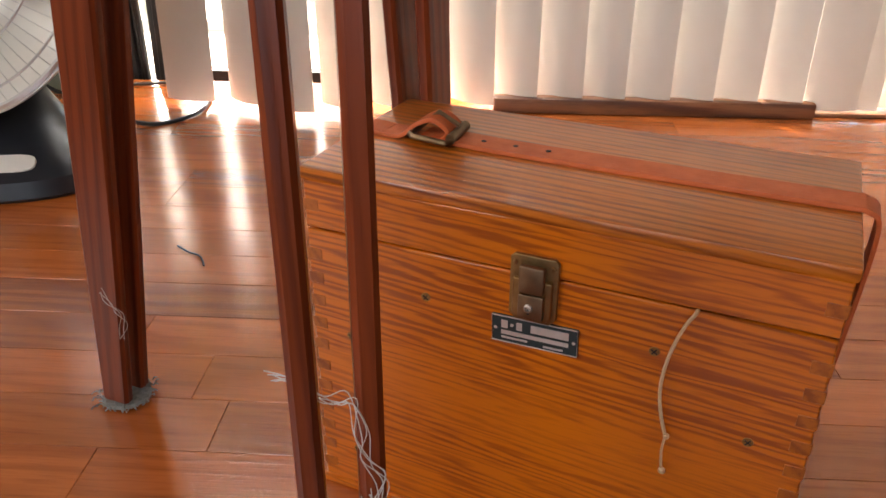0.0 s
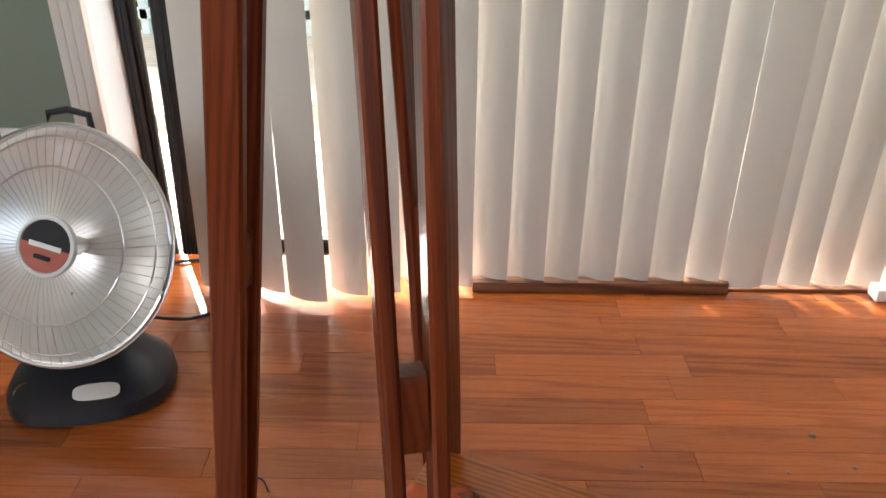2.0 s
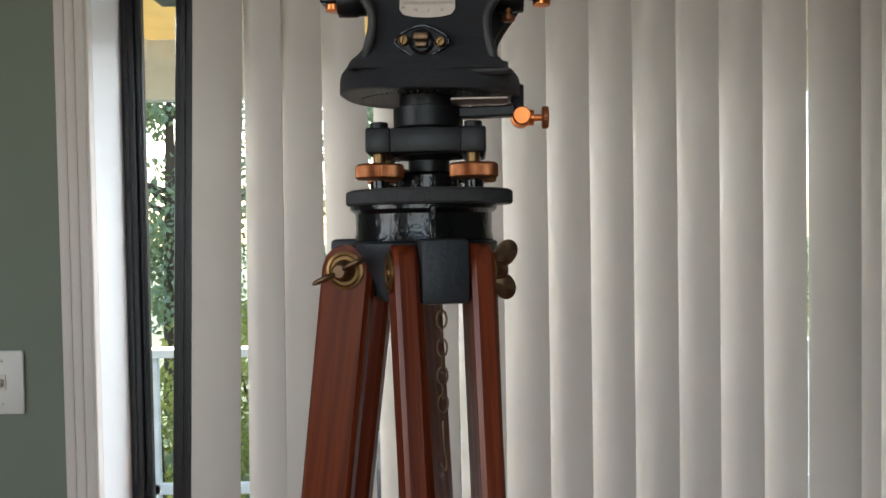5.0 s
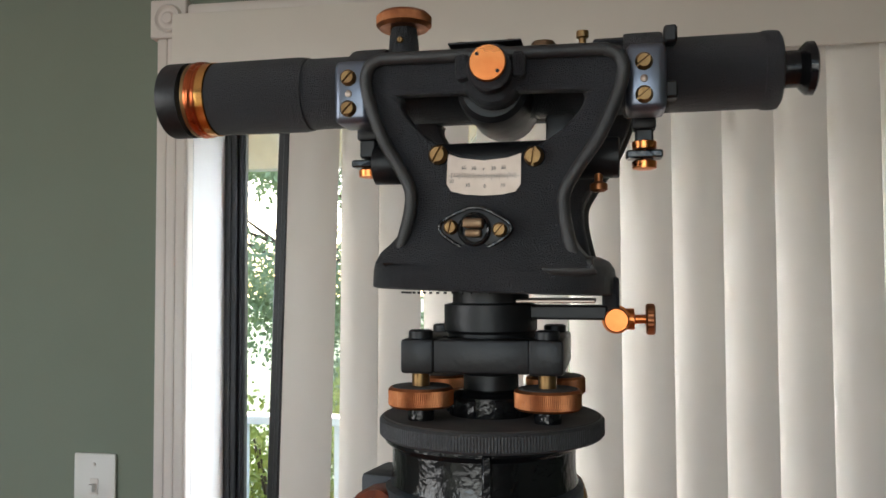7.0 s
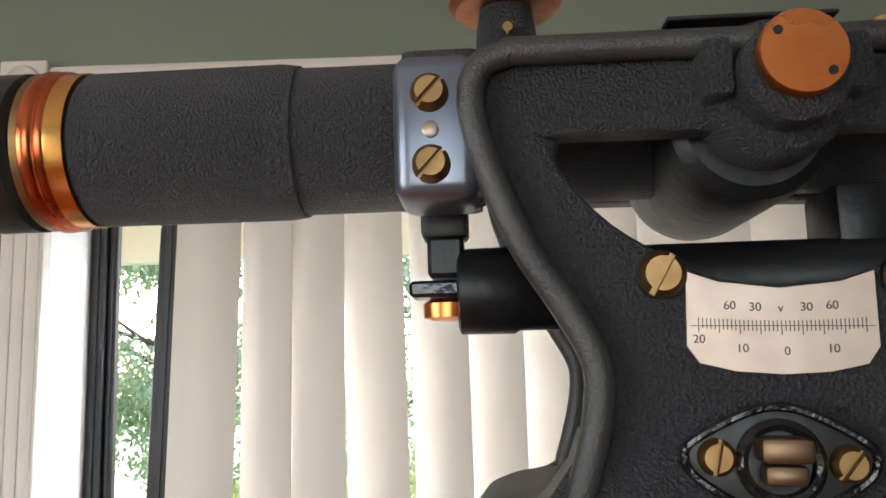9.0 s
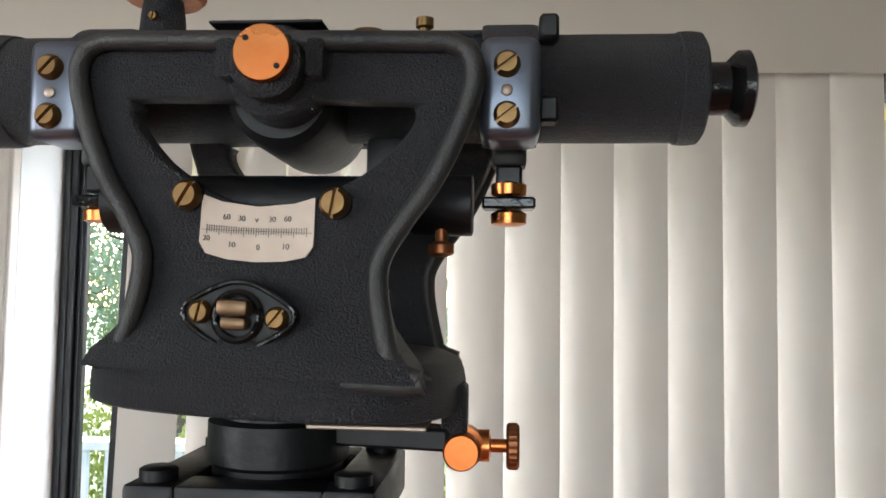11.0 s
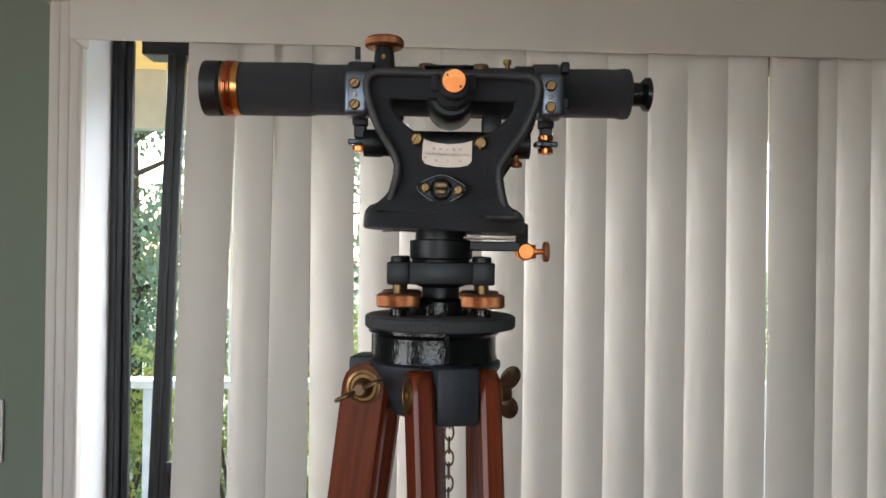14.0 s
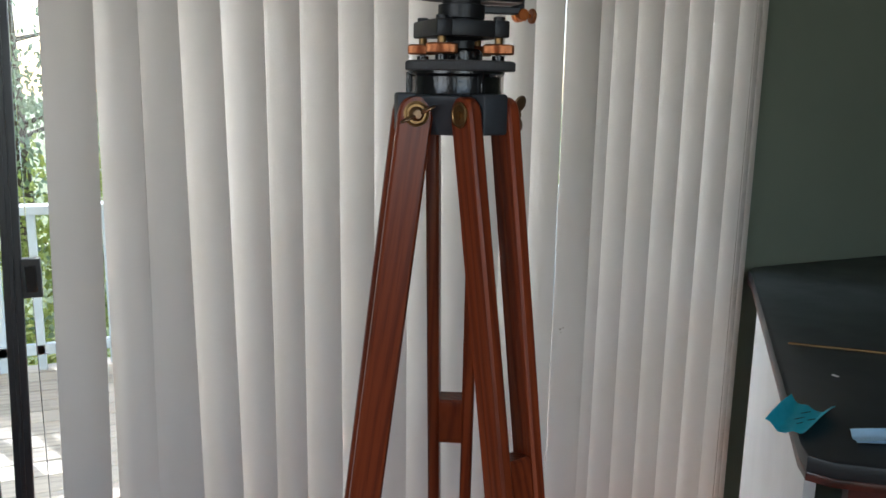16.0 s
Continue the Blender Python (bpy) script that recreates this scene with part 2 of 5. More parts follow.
M_EAVE = mat("yellow_eave_panel", (0.85, 0.68, 0.30), 0.6, scale=5)
_nt = M_EAVE.node_tree
_tr = _nt.nodes.new("ShaderNodeBsdfTranslucent")
_tr.inputs[0].default_value = (0.85, 0.70, 0.38, 1)
_ms = _nt.nodes.new("ShaderNodeMixShader")
_ms.inputs[0].default_value = 0.4
_nt.links.new(_nt.nodes["Principled BSDF"].outputs[0], _ms.inputs[1])
_nt.links.new(_tr.outputs[0], _ms.inputs[2])
_nt.links.new(_ms.outputs[0], _nt.nodes["Material Output"].inputs[0])
M_GRASS = mat("lawn", (0.09, 0.14, 0.03), 0.9, scale=3, dark=(0.05, 0.09, 0.02), bump=0.5, bump_scale=60)
M_LEAF = mat("tree_leaves", (0.34, 0.42, 0.25), 0.6, scale=2, dark=(0.22, 0.28, 0.16), amount=1.0)
M_LEAFLIGHT = mat("hedge_leaves", (0.42, 0.48, 0.13), 0.6, scale=3, dark=(0.28, 0.34, 0.08), amount=1.0)
M_BARK = mat("bark", (0.10, 0.07, 0.05), 0.9, scale=12, bump=0.5, bump_scale=40)
M_CLOTHRED = mat("red_canvas", (0.55, 0.012, 0.045), 0.7, scale=20)
M_GRILL = mat("black_vinyl_cover", (0.02, 0.022, 0.028), 0.4, scale=8, bump=0.4, bump_scale=12)


# ---- building helpers ----
def mesh_of(bm, name, material, smooth=True):
    bmesh.ops.recalc_face_normals(bm, faces=bm.faces)
    me = bpy.data.meshes.new(name)
    bm.to_mesh(me)
    bm.free()
    me.materials.append(material)
    if smooth:
        me.polygons.foreach_set("use_smooth", [True] * len(me.polygons))
        me.set_sharp_from_angle(angle=radians(38))
    return me


def part(name, bm, material, parent=None, label="", smooth=True):
    ob = new(name, mesh_of(bm, name, material, smooth))
    if parent is not None:
        ob.parent = parent
    if label:
        tagged(ob, label)
    return ob


def thing(name, m, label, category, group="", kind=""):
    ob = new(name)
    ob.empty_display_size = 0.05
    ob.matrix_world = m
    return tagged(ob, label, category, group, kind)


def box(bm, lo, hi, bevel=0.0, seg=2, turn=None):
    b = bmesh.new()
    bmesh.ops.create_cube(b, size=1)
    s = [hi[i] - lo[i] for i in range(3)]
    bmesh.ops.scale(b, vec=s, verts=b.verts)
    if bevel:
        bmesh.ops.bevel(b, geom=list(b.edges), offset=bevel, segments=seg, affect="EDGES", profile=0.5)
    bmesh.ops.translate(b, vec=[(hi[i] + lo[i]) / 2 for i in range(3)], verts=b.verts)
    if turn is not None:
        bmesh.ops.transform(b, matrix=turn, verts=b.verts)
    merge(bm, b)
    return bm


def merge(bm, b):
    me = bpy.data.meshes.new("tmp")
    b.to_mesh(me)
    b.free()
    bm.from_mesh(me)
    bpy.data.meshes.remove(me)


def rings(bm, loops, close=True, cap=True):
    """Skin a row of equal vertex loops."""
    vs = [[bm.verts.new(p) for p in l] for l in loops]
    n = len(vs[0])
    for a, b in zip(vs, vs[1:]):
        for i in range(n if close else n - 1):
            j = (i + 1) % n
            bm.faces.new((a[i], a[j], b[j], b[i]))
    if cap and close:
        for l in (vs[0], vs[-1]):
            bm.faces.new(l)
    return vs


def lathe(bm, profile, m=None, seg=32):
    """profile: (radius, height) pairs about the z axis of m."""
    m = m or Matrix.Identity(4)
    loops = [[m @ Vector((max(r, 1e-5) * math.cos(2 * math.pi * i / seg), max(r, 1e-5) * math.sin(2 * math.pi * i / seg), h)) for i in range(seg)] for r, h in profile]
    rings(bm, loops)
    return bm


def rod(bm, a, b, r, seg=16, r2=None):
    a, b = Vector(a), Vector(b)
    m = Matrix.Translation(a) @ (b - a).to_track_quat("Z", "Y").to_matrix().to_4x4()
    return lathe(bm, [(r, 0), (r if r2 is None else r2, (b - a).length)], m, seg)


def knurled(bm, r, h, m, teeth=60, depth=0.0004, chamfer=0.0012):
    loops = []
    for rr, z in ((r * 0.55, 0), (r - chamfer, 0), (r, chamfer), (r, h - chamfer), (r - chamfer, h), (r * 0.5, h)):
        l = []
        for i in range(teeth * 2):
            a = math.pi * i / teeth
            q = rr - (depth if i % 2 and rr == r else 0)
            l.append(m @ Vector((q * math.cos(a), q * math.sin(a), z)))
        loops.append(l)
    rings(bm, loops)
    return bm


def tube(bm, pts, r, seg=8, cyc=False):
    pts = [Vector(p) for p in pts]
    n = len(pts)
    loops = []
    up = Vector((0.13, 0.31, 0.94)).normalized()
    for i, p in enumerate(pts):
        d = (pts[(i + 1) % n] - pts[i - 1]) if cyc else (pts[min(i + 1, n - 1)] - pts[max(i - 1, 0)])
        d.normalize()
        if abs(d.dot(up)) > 0.97:
            s = d.cross(Vector((1, 0, 0))).normalized()
        else:
            s = d.cross(up).normalized()
        u = s.cross(d)
        loops.append([p + r * (math.cos(2 * math.pi * k / seg) * s + math.sin(2 * math.pi * k / seg) * u) for k in range(seg)])
    if cyc:
        loops.append(loops[0])
    rings(bm, loops, cap=not cyc)
    if cyc:
        bmesh.ops.remove_doubles(bm, verts=bm.verts, dist=1e-6)
    return bm


def prism(bm, outline, y0, y1, bevel=0.0, holes=()):
    """Extrude an (x, z) outline from y0 to y1, with round edges; holes are outlines too."""
    b = bmesh.new()
    edges = []
    for loop in (outline, *holes):
        vs = [b.verts.new((x, y0, z)) for x, z in loop]
        edges += [b.edges.new((vs[i], vs[(i + 1) % len(vs)])) for i in range(len(vs))]
    if holes:
        bmesh.ops.triangle_fill(b, use_beauty=True, edges=edges)
    else:
        b.faces.new(list(b.verts))
    res = bmesh.ops.extrude_face_region(b, geom=list(b.faces))
    bmesh.ops.translate(b, vec=(0, y1 - y0, 0), verts=[v for v in res["geom"] if isinstance(v, bmesh.types.BMVert)])
    bmesh.ops.recalc_face_normals(b, faces=b.faces)
    if bevel:
        sharp = [e for e in b.edges if len(e.link_faces) == 2 and e.calc_face_angle(0) > 1.2 and abs(e.verts[0].co.y - e.verts[1].co.y) < 1e-6]
        bmesh.ops.bevel(b, geom=sharp, offset=bevel, segments=3, affect="EDGES", profile=0.5)
    merge(bm, b)
    return bm


def smooth_line(pts, n=6, cyc=False):
    """Catmull-Rom through the points."""
    P = [Vector(p) for p in pts]
    out = []
    m = len(P)
    for i in range(m if cyc else m - 1):
        p0, p1, p2, p3 = (P[(i - 1) % m], P[i], P[(i + 1) % m], P[(i + 2) % m]) if cyc else (P[max(i - 1, 0)], P[i], P[i + 1], P[min(i + 2, m - 1)])
        for k in range(n):
            t = k / n
            out.append(0.5 * ((2 * p1) + (p2 - p0) * t + (2 * p0 - 5 * p1 + 4 * p2 - p3) * t * t + (3 * p1 - p0 - 3 * p2 + p3) * t ** 3))
    if not cyc:
        out.append(P[-1])
    return out


def lettering(name, text, size, m, material, parent, depth=0.0002):
    c = bpy.data.curves.new(name, "FONT")
    c.body, c.size, c.extrude, c.align_x, c.align_y = text, size, depth, "CENTER", "CENTER"
    tmp = bpy.data.objects.new(name, c)
    scene.collection.objects.link(tmp)
    me = bpy.data.meshes.new_from_object(tmp.evaluated_get(bpy.context.evaluated_depsgraph_get()))
    bpy.data.objects.remove(tmp)
    me.materials.clear()
    me.materials.append(material)
    ob = new(name, me)
    ob.parent = parent
    ob.matrix_basis = m
    return ob


def slot_screw(bm, at, r, m=None):
    """A round-headed screw with its slot, facing -y, in its own bmesh."""
    h = r * 0.75
    ang = 0.5 + 37 * at[0] % 1.3
    for side in (-1, 1):
        l0, l1, l2 = [], [], []
        n = 10
        for i in range(n + 1):
            a = math.pi * i / n
            for l, rr, y in ((l0, 1.0, 0), (l1, 0.97, h * 0.55), (l2, 0.72, h)):
                x, z = rr * r * math.cos(a), side * max(rr * r * math.sin(a), r * 0.13)
                l.append((at[0] + x * math.cos(ang) - z * math.sin(ang), at[1] - y, at[2] + x * math.sin(ang) + z * math.cos(ang)))
        rings(bm, [l0, l1, l2])
    lathe(bm, [(r * 0.95, 0), (r * 0.95, h * 0.35)], Matrix.Translation(at) @ Matrix.Rotation(radians(90), 4, "X"), 16)
    return bm
# ---- the room ----
WALL_Y, DOOR_L, DOOR_R, DOOR_TOP = 0.95, -0.650, 1.20, 1.86
ROOM = (-2.3, -2.75, 2.6, 2.42)


def wall(name, lo, hi, material, label):
    ob = part(name, box(bmesh.new(), lo, hi), material, None, "", False)
    return tagged(ob, label, "wall", "", "structure")


wall("wall_door_side_west", (ROOM[0], WALL_Y, -0.1), (DOOR_L, 1.13, ROOM[3]), M_WALL, "matt sage green painted wall beside the glass door")
wall("wall_door_side_east", (DOOR_R, WALL_Y, -0.1), (ROOM[2], 1.13, ROOM[3]), M_WALL, "matt sage green painted wall beyond the blinds")
wall("wall_over_door", (DOOR_L, WALL_Y, DOOR_TOP), (DOOR_R, 1.13, ROOM[3]), M_WALL, "sage green painted wall above the glass door")
for nm, lo, hi in (("wall_west_low", (-2.4, -2.75, -0.1), (-2.3, 1.13, 0.88)), ("wall_west_high", (-2.4, -2.75, 2.02), (-2.3, 1.13, ROOM[3])),
                   ("wall_west_back", (-2.4, -2.75, 0.88), (-2.3, -1.92, 2.02)), ("wall_west_front", (-2.4, -0.58, 0.88), (-2.3, 1.13, 2.02))):
    wall(nm, lo, hi, M_WALL, "plain sage green wall round the side window")
wall("wall_east", (ROOM[2], ROOM[1], -0.1), (ROOM[2] + 0.1, 1.13, ROOM[3]), M_WALL, "plain sage green side wall")
for nm, lo, hi in (("wall_back_low", (ROOM[0], -2.85, -0.1), (ROOM[2], -2.75, 0.85)), ("wall_back_high", (ROOM[0], -2.85, 2.05), (ROOM[2], -2.75, ROOM[3])),
                   ("wall_back_west", (ROOM[0], -2.85, 0.85), (-1.25, -2.75, 2.05)), ("wall_back_east", (0.45, -2.85, 0.85), (ROOM[2], -2.75, 2.05))):
    wall(nm, lo, hi, M_WALL, "plain sage green wall round the back window")
tagged(part("ceiling", box(bmesh.new(), (ROOM[0] - 0.1, -2.85, ROOM[3]), (ROOM[2] + 0.1, 1.13, ROOM[3] + 0.1)), M_CEIL, None, "", False), "white painted ceiling", "ceiling", "", "structure")


def casing(name, lo, hi, across, label):
    """A fluted door casing: a flat board with three raised ribs along it."""
    bm, flutes = box(bmesh.new(), lo, hi, 0.002, 1), []
    for f in (0.2, 0.5, 0.8):
        l, h = list(lo), list(hi)
        c = lo[across] + f * (hi[across] - lo[across])
        l[across], h[across] = c - 0.0075, c + 0.0075
        l[1], h[1] = lo[1] - 0.0022, lo[1] + 0.002
        flutes.append(box(bmesh.new(), l, h, 0.0019, 2))
    board = tagged(part(name, bm, M_TRIM), label, "trim", "", "structure")
    for f in flutes:
        part("flute", f, M_TRIM, board)
    return board


casing("casing_west", (-0.688, 0.928, 0), (-0.628, 0.9495, 1.853), 0, "off-white fluted door casing on the green wall")
casing("casing_east", (1.200, 0.928, 0), (1.262, 0.9495, 1.853), 0, "off-white fluted door casing on the green wall")
casing("casing_head", (-0.630, 0.928, 1.856), (1.198, 0.9495, 1.912), 2, "off-white fluted head casing over the glass door")


def rosette(x, z):
    t = tagged(part("rosette_block", box(bmesh.new(), (x - 0.034, 0.921, z - 0.034), (x + 0.034, 0.9495, z + 0.034), 0.002, 1), M_TRIM),
               "square off-white rosette block in the door casing", "rosette block", "casing blocks")
    m = Matrix.Translation((x, 0.921, z)) @ Matrix.Rotation(radians(90), 4, "X")
    part("turned_ring", lathe(bmesh.new(), [(0.026, -0.002), (0.026, 0.002), (0.023, 0.005), (0.018, 0.001), (0.013, 0.001), (0.009, 0.005), (0.0, 0.006)], m, 28), M_TRIM, t)


for rx in (-0.664, 0.268, 1.231):
    rosette(rx, 1.886)

# reveal of the opening
tagged(part("door_jamb_west", box(bmesh.new(), (-0.650, 0.951, -0.08), (-0.629, 1.10, 1.86)), M_JAMB, None, "", False), "white painted door reveal", "jamb", "", "structure")
tagged(part("door_jamb_east", box(bmesh.new(), (1.18, 0.951, -0.08), (1.20, 1.10, 1.86)), M_JAMB, None, "", False), "white painted door reveal", "jamb", "", "structure")
tagged(part("door_jamb_head", box(bmesh.new(), (-0.629, 0.951, 1.84), (1.18, 1.10, 1.86)), M_JAMB, None, "", False), "white painted reveal head", "jamb", "", "structure")

# sliding glass door
door = thing("door_1", pose(0.28, 1.1, -0.08), "black metal sliding glass door standing partly open", "glass door", "", "structure")
Z0 = 0.08


def bar(name, lo, hi, parent, material=M_ALU, ridge=True):
    lo, hi = [lo[0] - 0.28, lo[1] - 1.1, lo[2] + Z0], [hi[0] - 0.28, hi[1] - 1.1, hi[2] + Z0]
    bm = box(bmesh.new(), lo, hi, 0.002, 1)
    if ridge and hi[2] - lo[2] > 1:
        w = hi[0] - lo[0]
        box(bm, (lo[0] + 0.35 * w, lo[1] - 0.004, lo[2]), (lo[0] + 0.6 * w, lo[1] + 0.001, hi[2]), 0.001, 1)
    return part(name, bm, material, parent)


bar("frame_stile", (-0.6285, 1.078, -0.07), (-0.604, 1.112, 1.839), door)
bar("frame_stile", (-0.6035, 1.088, -0.07), (-0.590, 1.104, 1.839), door)
bar("frame_stile", (1.14, 1.101, -0.07), (1.179, 1.175, 1.839), door)
bar("frame_head", (-0.578, 1.101, 1.80), (1.14, 1.175, 1.839), door)
bar("bottom_track", (-0.578, 1.101, -0.075), (1.14, 1.175, -0.035), door)
# the sliding leaf hangs a little out of square
leaf_stile = bar("sliding_stile", (-0.018, 1.090, -0.04), (0.018, 1.107, 1.80), door)
leaf_stile.matrix_basis = Matrix.Translation((-0.8385, 0, Z0)) @ Matrix.Rotation(radians(1.75), 4, "Y") @ Matrix.Translation((0.28, 0, -Z0))
bar("meeting_stile", (0.30, 1.108, -0.034), (0.35, 1.135, 1.80), door)
bar("bottom_rail", (-0.508, 1.110, -0.034), (0.30, 1.134, 0.0), door)
bar("fixed_rail", (0.35, 1.140, -0.034), (1.14, 1.165, 0.0), door)
for nm, x0, x1, y in (("sliding_pane", -0.500, 0.30, 1.12), ("fixed_pane", 0.351, 1.139, 1.152)):
    g = bar(nm, (x0, y, 0.001), (x1, y + 0.005, 1.799), door, M_GLASS, False)
    g.visible_shadow = False
latch = bar("latch", (-0.514, 1.082, 0.885), (-0.476, 1.107, 0.968), door)
b = box(bmesh.new(), (-0.514 - 0.28 + 0.008, -0.0225, 0.898 + Z0), (-0.476 - 0.28 - 0.008, -0.0185, 0.955 + Z0), 0.002, 1)
part("latch_lever", b, M_BLACKGLOSS, latch)

# wood strip on the floor in front of the blind
sill = tagged(part("wood_strip", box(bmesh.new(), (0.108, 0.874, 0.0), (0.655, 0.902, 0.027), 0.004, 2), M_SILL), "dark stained wooden bar lying on the floor under the blind", "wood bar")
tagged(part("floor_trim", box(bmesh.new(), (0.657, 0.886, 0.0), (1.18, 0.925, 0.008), 0.003, 2), M_SILL), "thin dark wooden threshold trim", "trim", "", "structure")

# ---- vertical blind ----
valance = tagged(part("valance", box(bmesh.new(), (-0.622, 0.855, 1.765), (1.172, 0.862, 1.870), 0.002, 2), M_VALANCE), "cream vinyl valance over the vertical blind", "valance")
part("return", box(bmesh.new(), (-0.622, 0.863, 1.765), (-0.616, 0.927, 1.870), 0.001, 1), M_VALANCE, valance)
part("return", box(bmesh.new(), (1.166, 0.863, 1.765), (1.172, 0.927, 1.870), 0.001, 1), M_VALANCE, valance)
part("head_rail", box(bmesh.new(), (-0.60, 0.89, 1.805), (1.16, 0.926, 1.84), 0.002, 1), M_VALANCE, valance)


def vane_mesh(width=0.089, sag=0.011, bow=0.0):
    bm = bmesh.new()
    n, rows = 12, 10
    top, low = 0.0, -1.786
    loops = []
    for r in range(rows + 1):
        z = top + (low - top) * r / rows
        f = (top - z) / (top - low)
        pts = []
        for s in (0, 1):
            line = []
            for i in range(n + 1):
                u = i / n * 2 - 1
                line.append((u * width / 2, -sag * (1 - u * u) + sag / 2 + 0.0007 * s + bow * math.sin(math.pi * f), z))
            pts += line if s == 0 else line[::-1]
        loops.append(pts)
    rings(bm, loops)
    return mesh_of(bm, "vane", M_VANE)


VANE_MESHES = [vane_mesh(bow=bw) for bw in (0.0, 0.004, -0.004)]
rv = random.Random(4)
# right edge at the rail, turn, distance from the wall, lean and inward swing in degrees
HUNG = [(-0.334, 6, 0.872, 1.5, 0.3), (-0.270, 32, 0.878, 0.3, 0.6), (-0.203, 20, 0.874, -0.9, 1.6), (-0.129, 24, 0.880, -0.9, 0.6), (-0.048, 33, 0.882, -0.2, 0.2), (0.024, 34, 0.886, 0, 0), (0.103, 27, 0.890, 0, 0)]
HUNG += [(0.180 + 0.0748 * i, 29, 0.898, 0, 0) for i in range(7)]
HUNG += [(0.728, 3, 0.884, 0.1, 0), (0.762, 30, 0.903, 0.1, 0), (0.828, 31, 0.905, 0, 0), (0.901, 32, 0.905, 0, 0), (0.972, 34, 0.905, 0, 0), (1.045, 36, 0.905, 0, 0), (1.121, 40, 0.905, 0, 0), (1.166, 52, 0.905, 0, 0)]
for i, (xr, turn, y, lean, swing) in enumerate(HUNG):
    ob = new("vane", VANE_MESHES[i % 3])
    ob.matrix_world = pose(xr - 0.0445 * math.cos(radians(turn)), y, 1.80, -swing + rv.uniform(-0.1, 0.1), lean + rv.uniform(-0.08, 0.08), -turn + rv.uniform(-1.5, 1.5))
    tagged(ob, "long cream vinyl vane of a vertical blind, hanging nearly closed" if turn < 25 else "long cream vinyl vane of a vertical blind, turned partly open", "blind vane", "blind vanes")
    if abs(xr - 0.728) < 1e-6:
        bm = bmesh.new()
        for dx, dz, r in ((-0.028, 0.757, 0.0022), (-0.020, 0.760, 0.0016), (-0.026, 0.748, 0.0012)):
            lathe(bm, [(r, 0), (r * 0.6, 0.0008)], Matrix.Translation((dx, -0.0072, dz - 1.80)) @ Matrix.Rotation(radians(90), 4, "X"), 8)
        part("stain", bm, M_BRONZE, ob, "small brown stain spots")

# light switch
sw = tagged(part("light_switch", box(bmesh.new(), (-0.848, 0.943, 1.003), (-0.768, 0.9495, 1.120), 0.003, 2), M_WHITE), "off-white double light switch plate on the green wall", "light switch")
part("toggle", box(bmesh.new(), (-0.812, 0.930, 1.055), (-0.804, 0.944, 1.068), 0.001, 1), M_WHITE, sw)
part("toggle_slot", box(bmesh.new(), (-0.816, 0.9415, 1.048), (-0.800, 0.9435, 1.076), 0.0005, 1), M_LABEL, sw)
for zz in (1.022, 1.101):
    part("screw", slot_screw(bmesh.new(), (-0.808, 0.943, zz), 0.003), M_LABEL, sw)

# ---- survey tripod ----
HEAD = Vector((-0.007, 0.022))
tripod = thing("survey_tripod", pose(HEAD.x, HEAD.y, 0), "reddish varnished wooden survey tripod with an iron head", "tripod")


def tp(ob):
    """Keep a part built in room coordinates under the tripod."""
    ob.matrix_parent_inverse = pose(HEAD.x, HEAD.y, 0).inverted()
    return ob


LEGS = [((0.004, -0.026), (0.044, -0.250)), ((-0.051, 0.031), (-0.2075, 0.066)), ((0.010, 0.062), (0.056, 0.152))]


